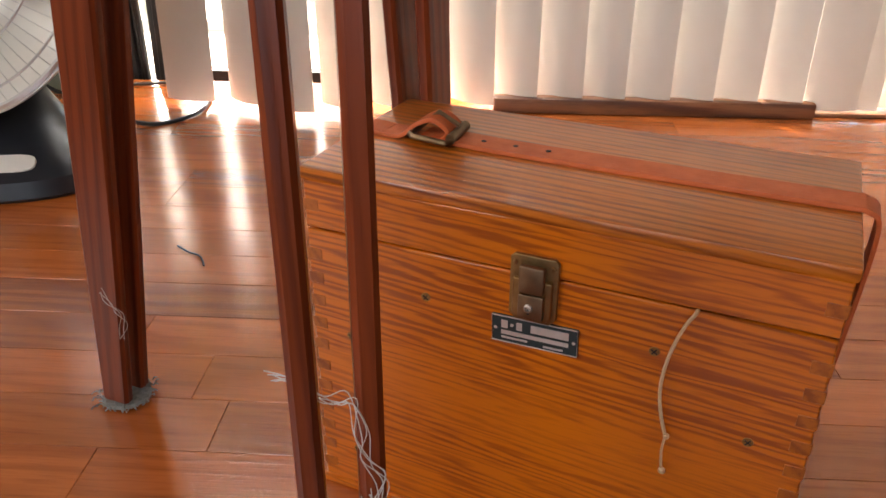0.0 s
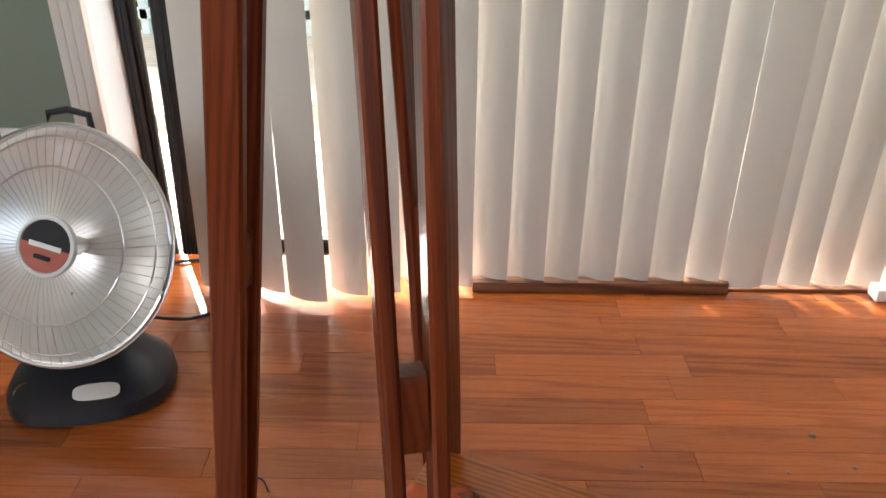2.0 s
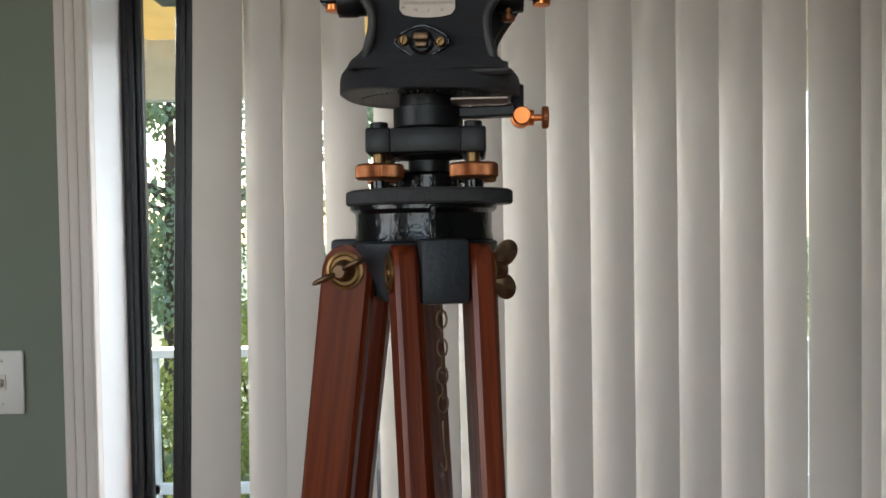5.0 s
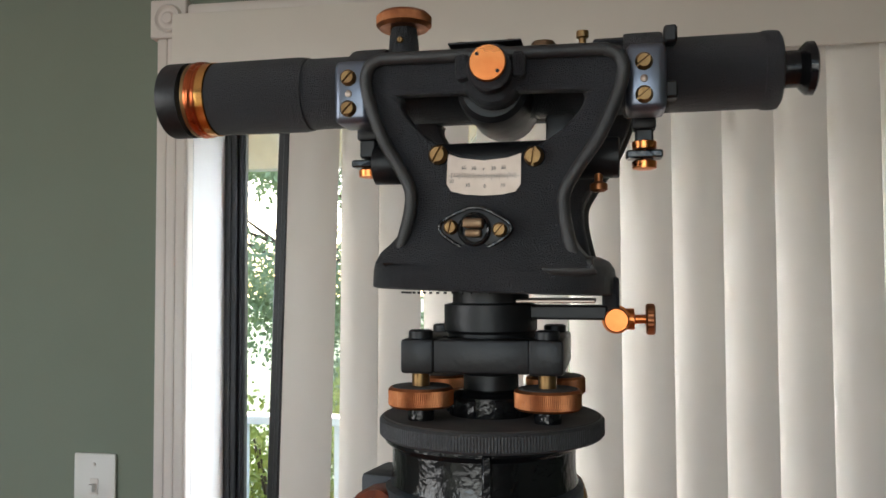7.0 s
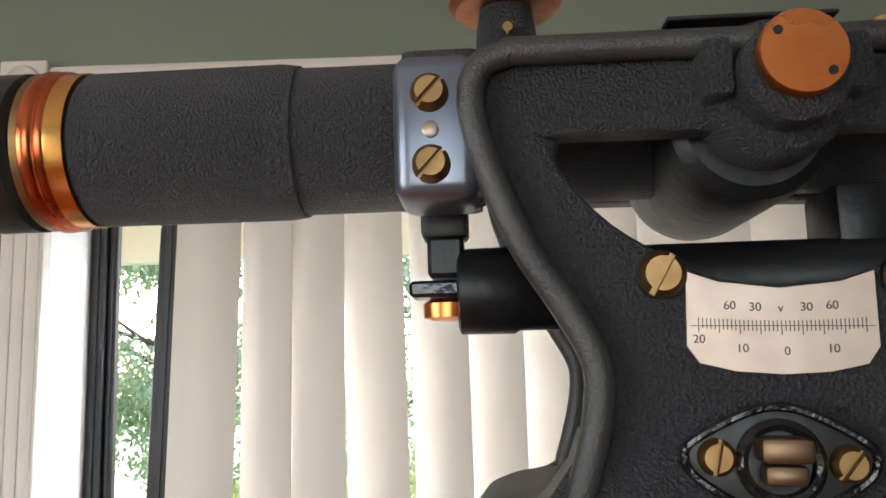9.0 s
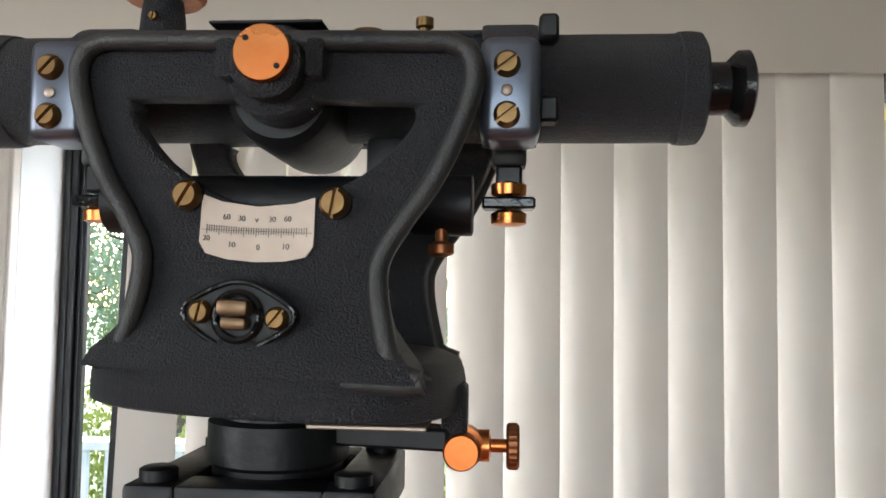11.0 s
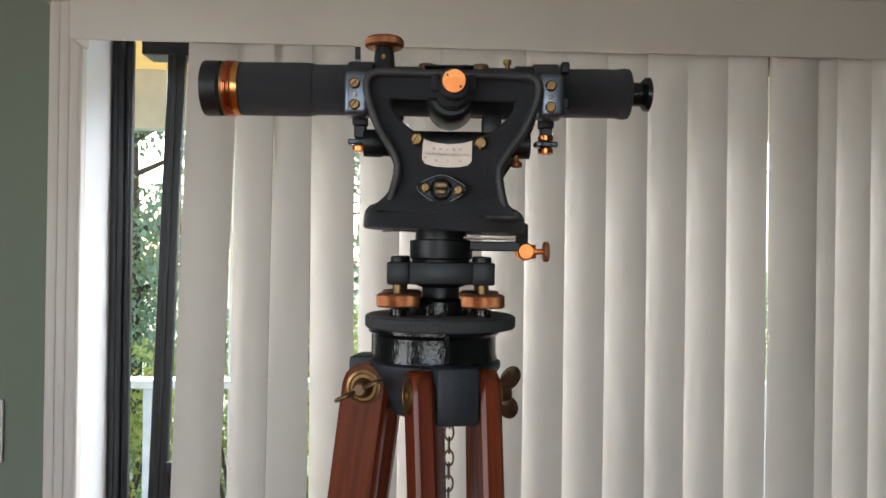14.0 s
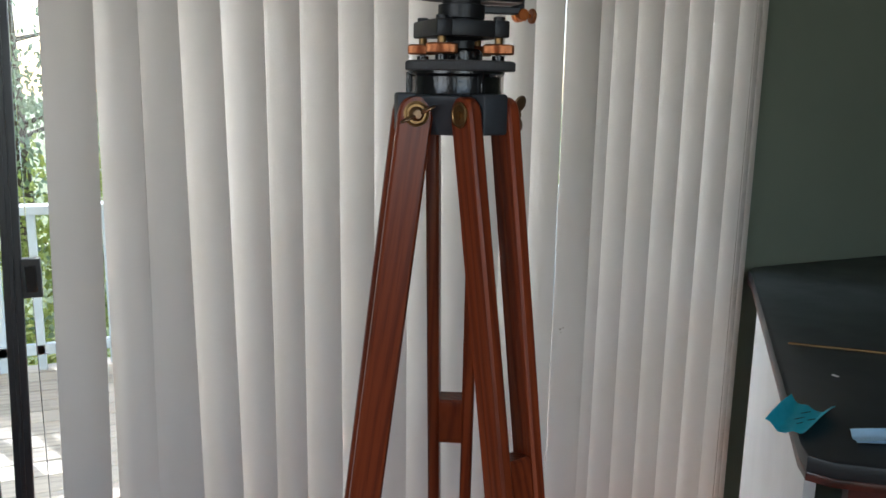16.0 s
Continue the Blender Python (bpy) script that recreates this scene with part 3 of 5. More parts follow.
def leg(hinge, foot):
    h, f = Vector((*hinge, 1.305)), Vector((*foot, 0.004))
    rad = Vector((foot[0] - hinge[0], foot[1] - hinge[1], 0)).normalized()
    tan = Vector((-rad.y, rad.x, 0))
    if hinge[1] < 0:      # the front leg's hinge is turned a little
        tan = Vector((math.cos(radians(12)), math.sin(radians(12)), 0))
        rad = Vector((tan.y, -tan.x, 0))
    axis = (f - h).normalized()
    out = rad - axis * rad.dot(axis)
    out.normalize()
    L = (f - h).length
    off = lambda s: 0.0233 + (0.0114 - 0.0233) * min(1, s / L)
    thick = lambda s: 0.0145 + (0.0108 - 0.0145) * min(1, s / L)
    wide = lambda s: 0.034 - 0.010 * max(0, (s - 0.82 * L) / (0.18 * L))
    for side in (-1, 1):
        bm = bmesh.new()
        loops = []
        for s in [-0.0165, -0.0150, -0.0120, -0.0075, 0.0] + [L * k / 8 for k in range(1, 8)] + [0.88 * L, 0.94 * L, L - 0.004]:
            w = wide(s) if s >= 0 else 2 * math.sqrt(max(0.017 ** 2 - s * s, 0.003 ** 2))
            t, c = thick(max(s, 0)), 0.0026
            o = h + axis * s + tan * side * off(max(s, 0))
            q = [(-t / 2, -w / 2 + c), (-t / 2 + c, -w / 2), (t / 2 - c, -w / 2), (t / 2, -w / 2 + c), (t / 2, w / 2 - c), (t / 2 - c, w / 2), (-t / 2 + c, w / 2), (-t / 2, w / 2 - c)]
            loops.append([o + tan * x + out * y for x, y in q])
        rings(bm, loops)
        own = Matrix.Translation(h + tan * side * 0.02) @ Matrix((tan, out, -axis)).transposed().to_4x4()
        bmesh.ops.transform(bm, matrix=own.inverted(), verts=bm.verts)
        # the wood's grain runs along the rail
        rail = part("rail", bm, M_CHERRY, tripod, "reddish varnished wooden leg rail")
        rail.matrix_basis = own
        tp(rail)
    for z0, z1 in ((0.917, 0.972), (0.520, 0.578)):
        s0, s1 = (1.305 - z1) / -axis.z, (1.305 - z0) / -axis.z
        g0, g1 = off(s0) - thick(s0) / 2, off(s1) - thick(s1) / 2
        bm = bmesh.new()
        loops = []
        for s, k in ((s0, 0.8), (s0 + 0.003, 0.97), (s0 + 0.008, 1), (s1 - 0.006, 1), (s1, 0.9)):
            g = (off(s) - thick(s) / 2) * 0.998
            o = h + axis * s
            loops.append([o + tan * x * g + out * y * 0.0135 * k for x, y in ((-1, -1), (1, -1), (1, 1), (-1, 1))])
        rings(bm, loops)
        tp(part("spacer", bm, M_CHERRY, tripod, "wooden spacer block between the leg rails", False))
    # iron hinge block and bolt
    bm = bmesh.new()
    m = Matrix.Translation(h) @ Matrix((tan, rad, (0, 0, 1))).transposed().to_4x4()
    box(bm, (-0.0150, -0.014, -0.019), (0.0150, 0.0165, 0.020), 0.003, 2, m)
    tp(part("hinge_block", bm, M_HEAD, tripod, "worn blue-black iron hinge block"))
    bm = bmesh.new()
    rod(bm, h - tan * 0.0335, h + tan * 0.036, 0.0042)
    tp(part("hinge_bolt", bm, M_BRASS, tripod))
    for side in (-1, 1):
        mm = Matrix.Translation(h + tan * side * 0.0307) @ (tan * side).to_track_quat("Z", "Y").to_matrix().to_4x4()
        tp(part("washer", lathe(bmesh.new(), [(0.0125, 0), (0.0125, 0.0015), (0.0105, 0.0022), (0.0095, 0.0014), (0.004, 0.0014)], mm, 28), M_BRASS, tripod, "round brass washer"))
    if foot[1] > 0.1:     # faded maker's decal, as plain shapes
        m = Matrix.Translation(h + axis * 0.060 - tan * (off(0.06) + thick(0.06) / 2 + 0.0003)) @ Matrix((out, tan, -axis)).transposed().to_4x4()
        d = tp(part("decal", box(bmesh.new(), (-0.011, -0.0002, -0.0095), (0.011, 0.0002, 0.0095), 0, 1, m), M_DECAL, tripod, "rubbed gold decal"))
        for lo, hi in (((-0.008, 0.000), (-0.005, 0.007)), ((-0.001, 0.0), (0.002, 0.007)), ((-0.009, -0.005), (0.008, -0.003))):
            part("decal_mark", box(bmesh.new(), (lo[0], -0.0005, lo[1]), (hi[0], -0.0001, hi[1]), 0, 1, m), M_INK_SHADE, d)
    return h, tan, rad


def wing_nut(h, n, spin):
    """A two-winged nut whose axis points along n."""
    m = Matrix.Translation(h) @ n.to_track_quat("Z", "Y").to_matrix().to_4x4() @ Matrix.Rotation(spin, 4, "Z") @ Matrix.Scale(0.85, 4)
    bm = lathe(bmesh.new(), [(0.0085, 0), (0.0085, 0.003), (0.0068, 0.006), (0.0062, 0.012), (0.0045, 0.0135), (0.002, 0.0135)], m, 20)
    for s in (-1, 1):
        b = bmesh.new()
        lathe(b, [(0.0, -0.0016), (0.0082, -0.0016), (0.0095, -0.0006), (0.0095, 0.0006), (0.0082, 0.0016), (0.0, 0.0016)], Matrix.Rotation(radians(90), 4, "X"), 22)
        bmesh.ops.transform(b, matrix=m @ Matrix.Translation((s * 0.0125, 0, 0.0125)) @ Matrix.Rotation(s * radians(-28), 4, "Y") @ Matrix.Diagonal((1.1, 1, 0.85, 1)), verts=b.verts)
        merge(bm, b)
    return tp(part("wing_nut", bm, M_BRONZE, tripod, "tarnished bronze wing nut"))


hs = [leg(*l) for l in LEGS]
wing_nut(hs[0][0] + hs[0][1] * 0.0305, hs[0][1], 1.75)
wing_nut(hs[1][0] + hs[1][1] * 0.032, hs[1][1], 0.45)
wing_nut(hs[2][0] + hs[2][1] * 0.032, hs[2][1], 0.9)
hm = Matrix.Translation((HEAD.x, HEAD.y, 0))
tp(part("head_casting", lathe(bmesh.new(), [(0.020, 1.284), (0.030, 1.284), (0.040, 1.300), (0.046, 1.314), (0.049, 1.318), (0.049, 1.322), (0.046, 1.3235)], hm, 48), M_HEAD, tripod, "blue-black iron tripod head"))
tp(part("head_collar", lathe(bmesh.new(), [(0.044, 1.322), (0.0465, 1.324), (0.0455, 1.329), (0.0455, 1.341), (0.049, 1.344), (0.049, 1.3465), (0.04, 1.3465)], hm, 48), M_BLACKGLOSS, tripod, "glossy black enamelled collar"))
for ang in (-82, 38, 158):
    a = radians(ang)
    m = hm @ Matrix.Rotation(a, 4, "Z")
    tp(part("lug", box(bmesh.new(), (0.043, -0.0022, 1.316), (0.0505, 0.0022, 1.3455), 0.0008, 1, m), M_BLACKGLOSS, tripod))
# felt feet and lint
for hinge, foot in LEGS:
    b = bmesh.new()
    rl = random.Random(hash(foot) % 1000)
    for i in range(90):
        a, r = rl.uniform(0, 6.28), 0.017 + 0.009 * rl.random()
        p = Vector((foot[0] + r * math.cos(a), foot[1] + r * math.sin(a), rl.uniform(0.0005, 0.006)))
        q = p + Vector((rl.uniform(-1, 1), rl.uniform(-1, 1), rl.uniform(-0.2, 0.8))) * 0.007
        tube(b, [p, (p + q) / 2 + Vector((0, 0, 0.002)), q], 0.0006, 3)
    lathe(b, [(0.018, 0.0), (0.021, 0.002), (0.019, 0.004), (0.0, 0.0045)], Matrix.Translation((foot[0], foot[1], 0)), 18)
    tp(part("felt_pad", b, M_FUZZ, tripod, "frayed grey felt pad full of lint"))
# chain with a hook under the head
b = bmesh.new()
for i in range(8):
    c = Vector((0.004, 0.006, 1.281 - 0.0092 * i))
    pts = []
    for k in range(14):
        a = 2 * math.pi * k / 14
        u, v = 0.0032 * math.cos(a), 0.0058 * math.sin(a)
        pts.append(c + (Vector((u, 0, v)) if i % 2 else Vector((0, u, v))))
    tube(b, pts, 0.0008, 6, True)
tube(b, smooth_line([(0.004, 0.006, 1.205), (0.0045, 0.006, 1.190), (0.006, 0.006, 1.178), (0.0045, 0.006, 1.172), (0.002, 0.006, 1.177)], 5), 0.0009, 6)
tp(part("plumb_chain", b, M_BRONZE, tripod, "small bronze plumb chain with a hook"))
# lint caught on the legs
b = bmesh.new()
rl = random.Random(9)


def lint(bm, pts, strands, r):
    for s in range(strands):
        q = [Vector(p) + Vector((rl.uniform(-1, 1), rl.uniform(-0.4, 0.4), rl.uniform(-1, 1))) * 0.0034 for p in pts]
        tube(bm, smooth_line(q, 5), r, 4)


lint(b, [(0.0165, -0.2215, 0.247), (0.0245, -0.2235, 0.248), (0.032, -0.222, 0.238), (0.041, -0.2225, 0.236), (0.0505, -0.226, 0.239), (0.053, -0.228, 0.226), (0.0555, -0.231, 0.212), (0.061, -0.230, 0.203), (0.060, -0.232, 0.190)], 5, 0.00024)
lint(b, [(0.055, -0.231, 0.194), (0.059, -0.233, 0.180), (0.064, -0.233, 0.172)], 6, 0.00024)
tp(part("lint_strand", b, M_LINT, tripod, "pale grey strand of lint clinging to the rails"))
b = bmesh.new()
lint(b, [(-0.197, 0.040, 0.125), (-0.190, 0.038, 0.112), (-0.183, 0.037, 0.104), (-0.182, 0.037, 0.092), (-0.184, 0.037, 0.083)], 3, 0.00024)
tp(part("lint_strand", b, M_LINT, tripod, "pale strand of lint on the leg"))

# ---- the instrument: a builder's tilting level ----
IC = (-0.003, 0.021)
IZ = 1.3465
level = thing("surveyors_level", pose(IC[0], IC[1], IZ, 0, 0, -2.2), "old black crinkle-painted surveyor's level with copper fittings on a tripod", "survey level")
Z = lambda z: z - IZ
AX = Matrix.Rotation(radians(90), 4, "Y")     # lathe axis along +x
FY = Matrix.Rotation(radians(90), 4, "X")     # lathe axis along -y


def at(x, y, z):
    return Matrix.Translation((x, y, Z(z)))


part("foot_plate", knurled(bmesh.new(), 0.0555, 0.0092, at(0, 0, 1.3468), 240, 0.00035), M_KNURL, level, "dusty black plate with a knurled rim")
part("dust_film", lathe(bmesh.new(), [(0.0, 0), (0.0535, 0), (0.053, 0.0004), (0.0, 0.0004)], at(0, 0, 1.3562), 48), M_DUST, level, "grey dust on the plate's top")
part("spindle_flange", lathe(bmesh.new(), [(0.021, 1.3566 - IZ), (0.021, Z(1.366)), (0.019, Z(1.368)), (0.0137, Z(1.369))], None, 36), M_BLACKGLOSS, level)
for k in range(10):
    a = 2 * math.pi * k / 10
    m = Matrix.Rotation(a, 4, "Z")
    part("flange_rib", box(bmesh.new(), (0.0185, -0.0022, Z(1.3568)), (0.0222, 0.0022, Z(1.3655)), 0.0006, 1, m), M_BLACKGLOSS, level)
part("spindle", lathe(bmesh.new(), [(0.0137, Z(1.366)), (0.0137, Z(1.376)), (0.0215, Z(1.379)), (0.0215, Z(1.3965)), (0.0232, Z(1.398)), (0.0232, Z(1.4105)), (0.019, Z(1.4115)), (0.019, Z(1.4185))], None, 44), M_BLACKSAT, level, "black turned spindle")
# four-armed levelling head with thumb screws
SCREWS = [(0.0300, -0.0255), (0.0300, 0.0295), (-0.0300, -0.0255), (-0.0300, 0.0295)]
for sx in (-1, 1):
    bm = box(bmesh.new(), (sx * 0.0300 - 0.0080, -0.034, Z(1.379)), (sx * 0.0300 + 0.0080, 0.038, Z(1.3952)), 0.0016, 2)
    part("arm", bm, M_BLACKSAT, level, "black cast levelling arm")
for yy in (-0.0255, 0.0295):
    part("arm", box(bmesh.new(), (-0.0225, yy - 0.0078, Z(1.3794)), (0.0225, yy + 0.0078, Z(1.3949)), 0.0012, 2), M_BLACKSAT, level, "black cast levelling arm")
for x, y in SCREWS:
    shaft = part("levelling_screw", lathe(bmesh.new(), [(0.0062, Z(1.3567)), (0.0062, Z(1.3615)), (0.0028, Z(1.3620)), (0.0028, Z(1.3625))], at(x, y, IZ), 20), M_BLACKGLOSS, level)
    part("thumb_wheel", knurled(bmesh.new(), 0.0155, 0.0094, at(x, y, 1.3630), 110, 0.0003), M_REDBRASS, shaft, "knurled copper thumb wheel")
    part("dust_film", lathe(bmesh.new(), [(0.0, 0), (0.0138, 0), (0.0135, 0.0003), (0, 0.0003)], at(x, y, 1.3724), 28), M_DUST, shaft)
    part("thread", lathe(bmesh.new(), [(0.0042, Z(1.3725)), (0.0042, Z(1.379)), (0.0030, Z(1.3791))], at(x, y, IZ), 18), M_BRASS, shaft)
    part("cap", lathe(bmesh.new(), [(0.0058, Z(1.3952)), (0.0058, Z(1.3985)), (0.0045, Z(1.3992)), (0.0, Z(1.3992))], at(x, y, IZ), 20), M_BLACKSAT, shaft)
# clamp arm with its copper screws
part("clamp_arm", box(bmesh.new(), (0.018, -0.006, Z(1.4035)), (0.059, 0.006, Z(1.4105)), 0.001, 1, Matrix.Rotation(radians(-9), 4, "Z")), M_BLACKSAT, level)
part("silver_strip", box(bmesh.new(), (0.016, -0.030, Z(1.4120)), (0.052, 0.012, Z(1.4135)), 0.0004, 1), M_SILVER, level, "bare metal edge under the base")
part("clamp_lug", box(bmesh.new(), (0.055, -0.014, Z(1.4045)), (0.063, 0.002, Z(1.424)), 0.0012, 1), M_BLACK, level)
m = at(0.0615, -0.006, 1.4035) @ FY
part("clamp_screw", lathe(bmesh.new(), [(0.0068, -0.006), (0.0068, 0.000), (0.0045, 0.0005), (0.0045, 0.003), (0.0058, 0.0035), (0.0058, 0.009), (0.0052, 0.0098), (0.0, 0.0098)], m, 28), M_COPPER, level, "bright copper clamp screw")
m = at(0.066, -0.001, 1.4035) @ AX
part("tangent_screw", lathe(bmesh.new(), [(0.0052, -0.004), (0.0052, 0.004), (0.0022, 0.0045), (0.0022, 0.010)], m, 20), M_COPPER, level)
part("tangent_knob", knurled(bmesh.new(), 0.0075, 0.0042, at(0.0755, -0.001, 1.4035) @ AX, 26, 0.0003, 0.0008), M_REDBRASS, level, "knurled copper tangent knob")


# cast base, an oval dish upside down
def sup(a, b, n=64, e=2.7):
    out = []
    for i in range(n):
        t = 2 * math.pi * i / n
        c, s = math.cos(t), math.sin(t)
        out.append((a * math.copysign(abs(c) ** (2 / e), c), b * math.copysign(abs(s) ** (2 / e), s)))
    return out


bm = bmesh.new()
rings(bm, [[(x, y, Z(z)) for x, y in sup(0.0592 * k, 0.049 * k)] for z, k in ((1.4185, 0.90), (1.4170, 0.97), (1.4178, 1.0), (1.4255, 1.0), (1.4300, 0.985), (1.4335, 0.94), (1.4350, 0.88), (1.4355, 0.80))])
cast_base = part("base", bm, M_BLACK, level, "black crinkle-painted cast oval base")
b = bmesh.new()
for k in range(26):
    a = radians(-160 + 5.4 * k)
    lathe(b, [(0.0008, 0), (0.0008, 0.001)], at(0.045 * math.cos(a), 0.036 * math.sin(a), 1.4162), 6)
part("clamp_teeth", b, M_BLACKSAT, level)

OUT = [(-0.0450, 1.4290), (-0.0415, 1.4340), (-0.0380, 1.4460), (-0.0362, 1.4560), (-0.0368, 1.4640), (-0.0425, 1.4740), (-0.0500, 1.4850), (-0.0558, 1.4970), (-0.0598, 1.5080), (-0.0612, 1.5160), (-0.0595, 1.5220), (-0.0540, 1.5250), (-0.0430, 1.5255)]
OUT = OUT + [(-x, z) for x, z in OUT[::-1]]
HOLE = [(-0.0428, 1.5035), (-0.0420, 1.5068), (-0.0385, 1.5084), (0.0385, 1.5084), (0.0420, 1.5068), (0.0428, 1.5035), (0.0400, 1.4985), (0.0320, 1.4900), (0.0215, 1.4833), (0.0160, 1.4805), (0.0085, 1.4783), (0.0, 1.4775), (-0.0085, 1.4783), (-0.0160, 1.4805), (-0.0215, 1.4833), (-0.0320, 1.4900), (-0.0400, 1.4985)]


def loop2(pts, n=4):
    return [(p.x, p.y) for p in smooth_line([(x, z, 0) for x, z in pts], n, True)]


TILT = Matrix.Translation((0.0034, 0, Z(1.455))) @ Matrix.Rotation(radians(2), 4, "Y") @ Matrix.Rotation(radians(-4), 4, "Z") @ Matrix.Translation((0, 0, -Z(1.455)))


def tilted(ob):
    """The cast frame sits a little tilted and turned under the telescope."""
    ob.matrix_basis = TILT
    return ob


tilted(cast_base)
XS = 0.0035      # the uprights stand a little to the east of the spindle


def upright(y0, y1, name):
    o = [(x + XS, Z(z)) for x, z in loop2(OUT, 3)]
    h = [(x + XS, Z(z)) for x, z in loop2(HOLE, 3)]
    up = part(name, prism(bmesh.new(), o, y0, y1, 0.0022, [h]), M_BLACK, level, "black crinkle-painted cast upright")
    tilted(up)
    face = min(y0, y1) if y0 < 0 else max(y0, y1)
    s = -1 if y0 < 0 else 1
    rim = [(x * 0.975 + XS, face + s * 0.0018, Z(z - 0.0004)) for x, z in loop2(OUT, 4)]
    part("raised_rim", tube(bmesh.new(), [rim[i] for i in range(2, len(rim) - 2)], 0.0030, 12), M_RIM, up, "rounded raised rim, rubbed grey")
    return up


front = upright(-0.0405, -0.0305, "front_upright")
upright(0.0405, 0.0305, "rear_upright")
# swelling skirt where the front upright meets the base
b = bmesh.new()
rings(b, [[(x + XS * 0.6, y, Z(z)) for x, y in ((-w, -0.0285), (-w * 0.985, -d + 0.002), (-w * 0.9, -d), (0, -d - 0.0012), (w * 0.9, -d), (w * 0.985, -d + 0.002), (w, -0.0285))] for z, w, d in ((1.4290, 0.050, 0.0475), (1.4340, 0.0475, 0.0465), (1.4385, 0.0435, 0.0435), (1.4440, 0.0395, 0.0412), (1.4500, 0.0375, 0.0404))])
tilted(part("skirt", b, M_BLACK, level))
# silvered vernier window in the front upright
b = bmesh.new()
lo = [(-0.0170, 1.4800), (-0.0172, 1.4660), (-0.0150, 1.4628), (-0.0085, 1.4613), (0.0, 1.4608), (0.0085, 1.4613), (0.0150, 1.4628), (0.0172, 1.4660), (0.0170, 1.4800), (0.0110, 1.4780), (0.0, 1.4768), (-0.0110, 1.4780)]
prism(b, [(x + XS - 0.0015, Z(z)) for x, z in lo], -0.0412, -0.0395, 0.0)
scale = part("vernier_scale", b, M_SILVER, level, "silvered vernier scale with engraved figures", False)
tilted(scale)
b = bmesh.new()
for k in range(41):
    u = -1 + 2 * k / 40
    x = u * 0.0150
    zc = 1.4697 + 0.0006 * u * u
    long_ = 0.0017 if k % 5 == 0 else 0.0010
    box(b, (x - 0.00007 + XS - 0.0015, -0.0414, Z(zc - long_)), (x + 0.00007 + XS - 0.0015, -0.04118, Z(zc + 0.001)))
box(b, (-0.0165 + XS - 0.0015, -0.04138, Z(1.46965)), (0.0165 + XS - 0.0015, -0.04118, Z(1.46980)))
part("graduated_line", b, M_ENGRAVE, scale, "fine engraved graduation lines", False)
UPR = Matrix.Rotation(radians(90), 4, "X")
for txt, x, z in (("60", -0.0092, 1.4735), ("30", -0.0046, 1.4732), ("v", 0.0, 1.4730), ("30", 0.0046, 1.4732), ("60", 0.0092, 1.4735), ("20", -0.0150, 1.4672), ("10", -0.0072, 1.4655), ("0", 0.0008, 1.4650), ("10", 0.0090, 1.4655)):
    lettering("engraved_figure", txt, 0.0023, at(x + XS - 0.0015, -0.04122, z) @ UPR, M_ENGRAVE, scale)
b = bmesh.new()
for x, z, r in ((-0.0230, 1.4795, 0.0046), (0.0215, 1.4785, 0.0046)):
    s = part("screw", slot_screw(bmesh.new(), (x + XS, -0.0408, Z(z)), r), M_BRASS, level, "slotted brass screw")
    tilted(s)
    part("screw_washer", lathe(bmesh.new(), [(r * 1.05, -0.001), (r * 1.05, 0.0012), (r, 0.0016), (0, 0.0016)], at(x + XS, -0.0400, z) @ FY, 22), M_BLACKSAT, s)
b.free()
# lozenge plate with the tilting lever
LZ = [(-0.0170, 1.4460), (-0.0150, 1.4492), (-0.0060, 1.4540), (0.0, 1.4553), (0.0060, 1.4540), (0.0150, 1.4492), (0.0170, 1.4460), (0.0150, 1.4422), (0.0060, 1.4368), (0.0, 1.4355), (-0.0060, 1.4368), (-0.0150, 1.4422)]
loz = part("lozenge_plate", prism(bmesh.new(), [(x - 0.0005, Z(z)) for x, z in loop2(LZ, 4)], -0.0445, -0.0395, 0.0012), M_BLACKSAT, level, "black lozenge-shaped bearing plate")
tilted(loz)
part("lozenge_rim", tube(bmesh.new(), [(x * 0.97 - 0.0005, -0.0445, Z(1.4455 + (z - 1.4455) * 0.97)) for x, z in loop2(LZ, 4)], 0.0009, 8, True), M_BLACKGLOSS, loz, "rounded glossy edge")
part("socket_ring", lathe(bmesh.new(), [(0.0078, -0.0002), (0.0078, 0.0012), (0.0068, 0.0020), (0.0058, 0.0016), (0.0052, -0.0015)], at(-0.0005, -0.0445, 1.4452) @ FY, 32), M_BLACKGLOSS, loz)
b = box(bmesh.new(), (-0.0050, -0.0505, Z(1.4455)), (0.0042, -0.0445, Z(1.4500)), 0.0012, 2)
box(b, (-0.0042, -0.0490, Z(1.4415)), (0.0034, -0.0445, Z(1.4452)), 0.0012, 2)
part("lever", b, M_BRONZE, loz, "worn brown bronze lever end")
for x, z in ((-0.0112, 1.4460), (0.0114, 1.4452)):
    part("screw", slot_screw(bmesh.new(), (x - 0.0003, -0.0446, Z(z)), 0.0034), M_BRASS, loz, "slotted brass screw")

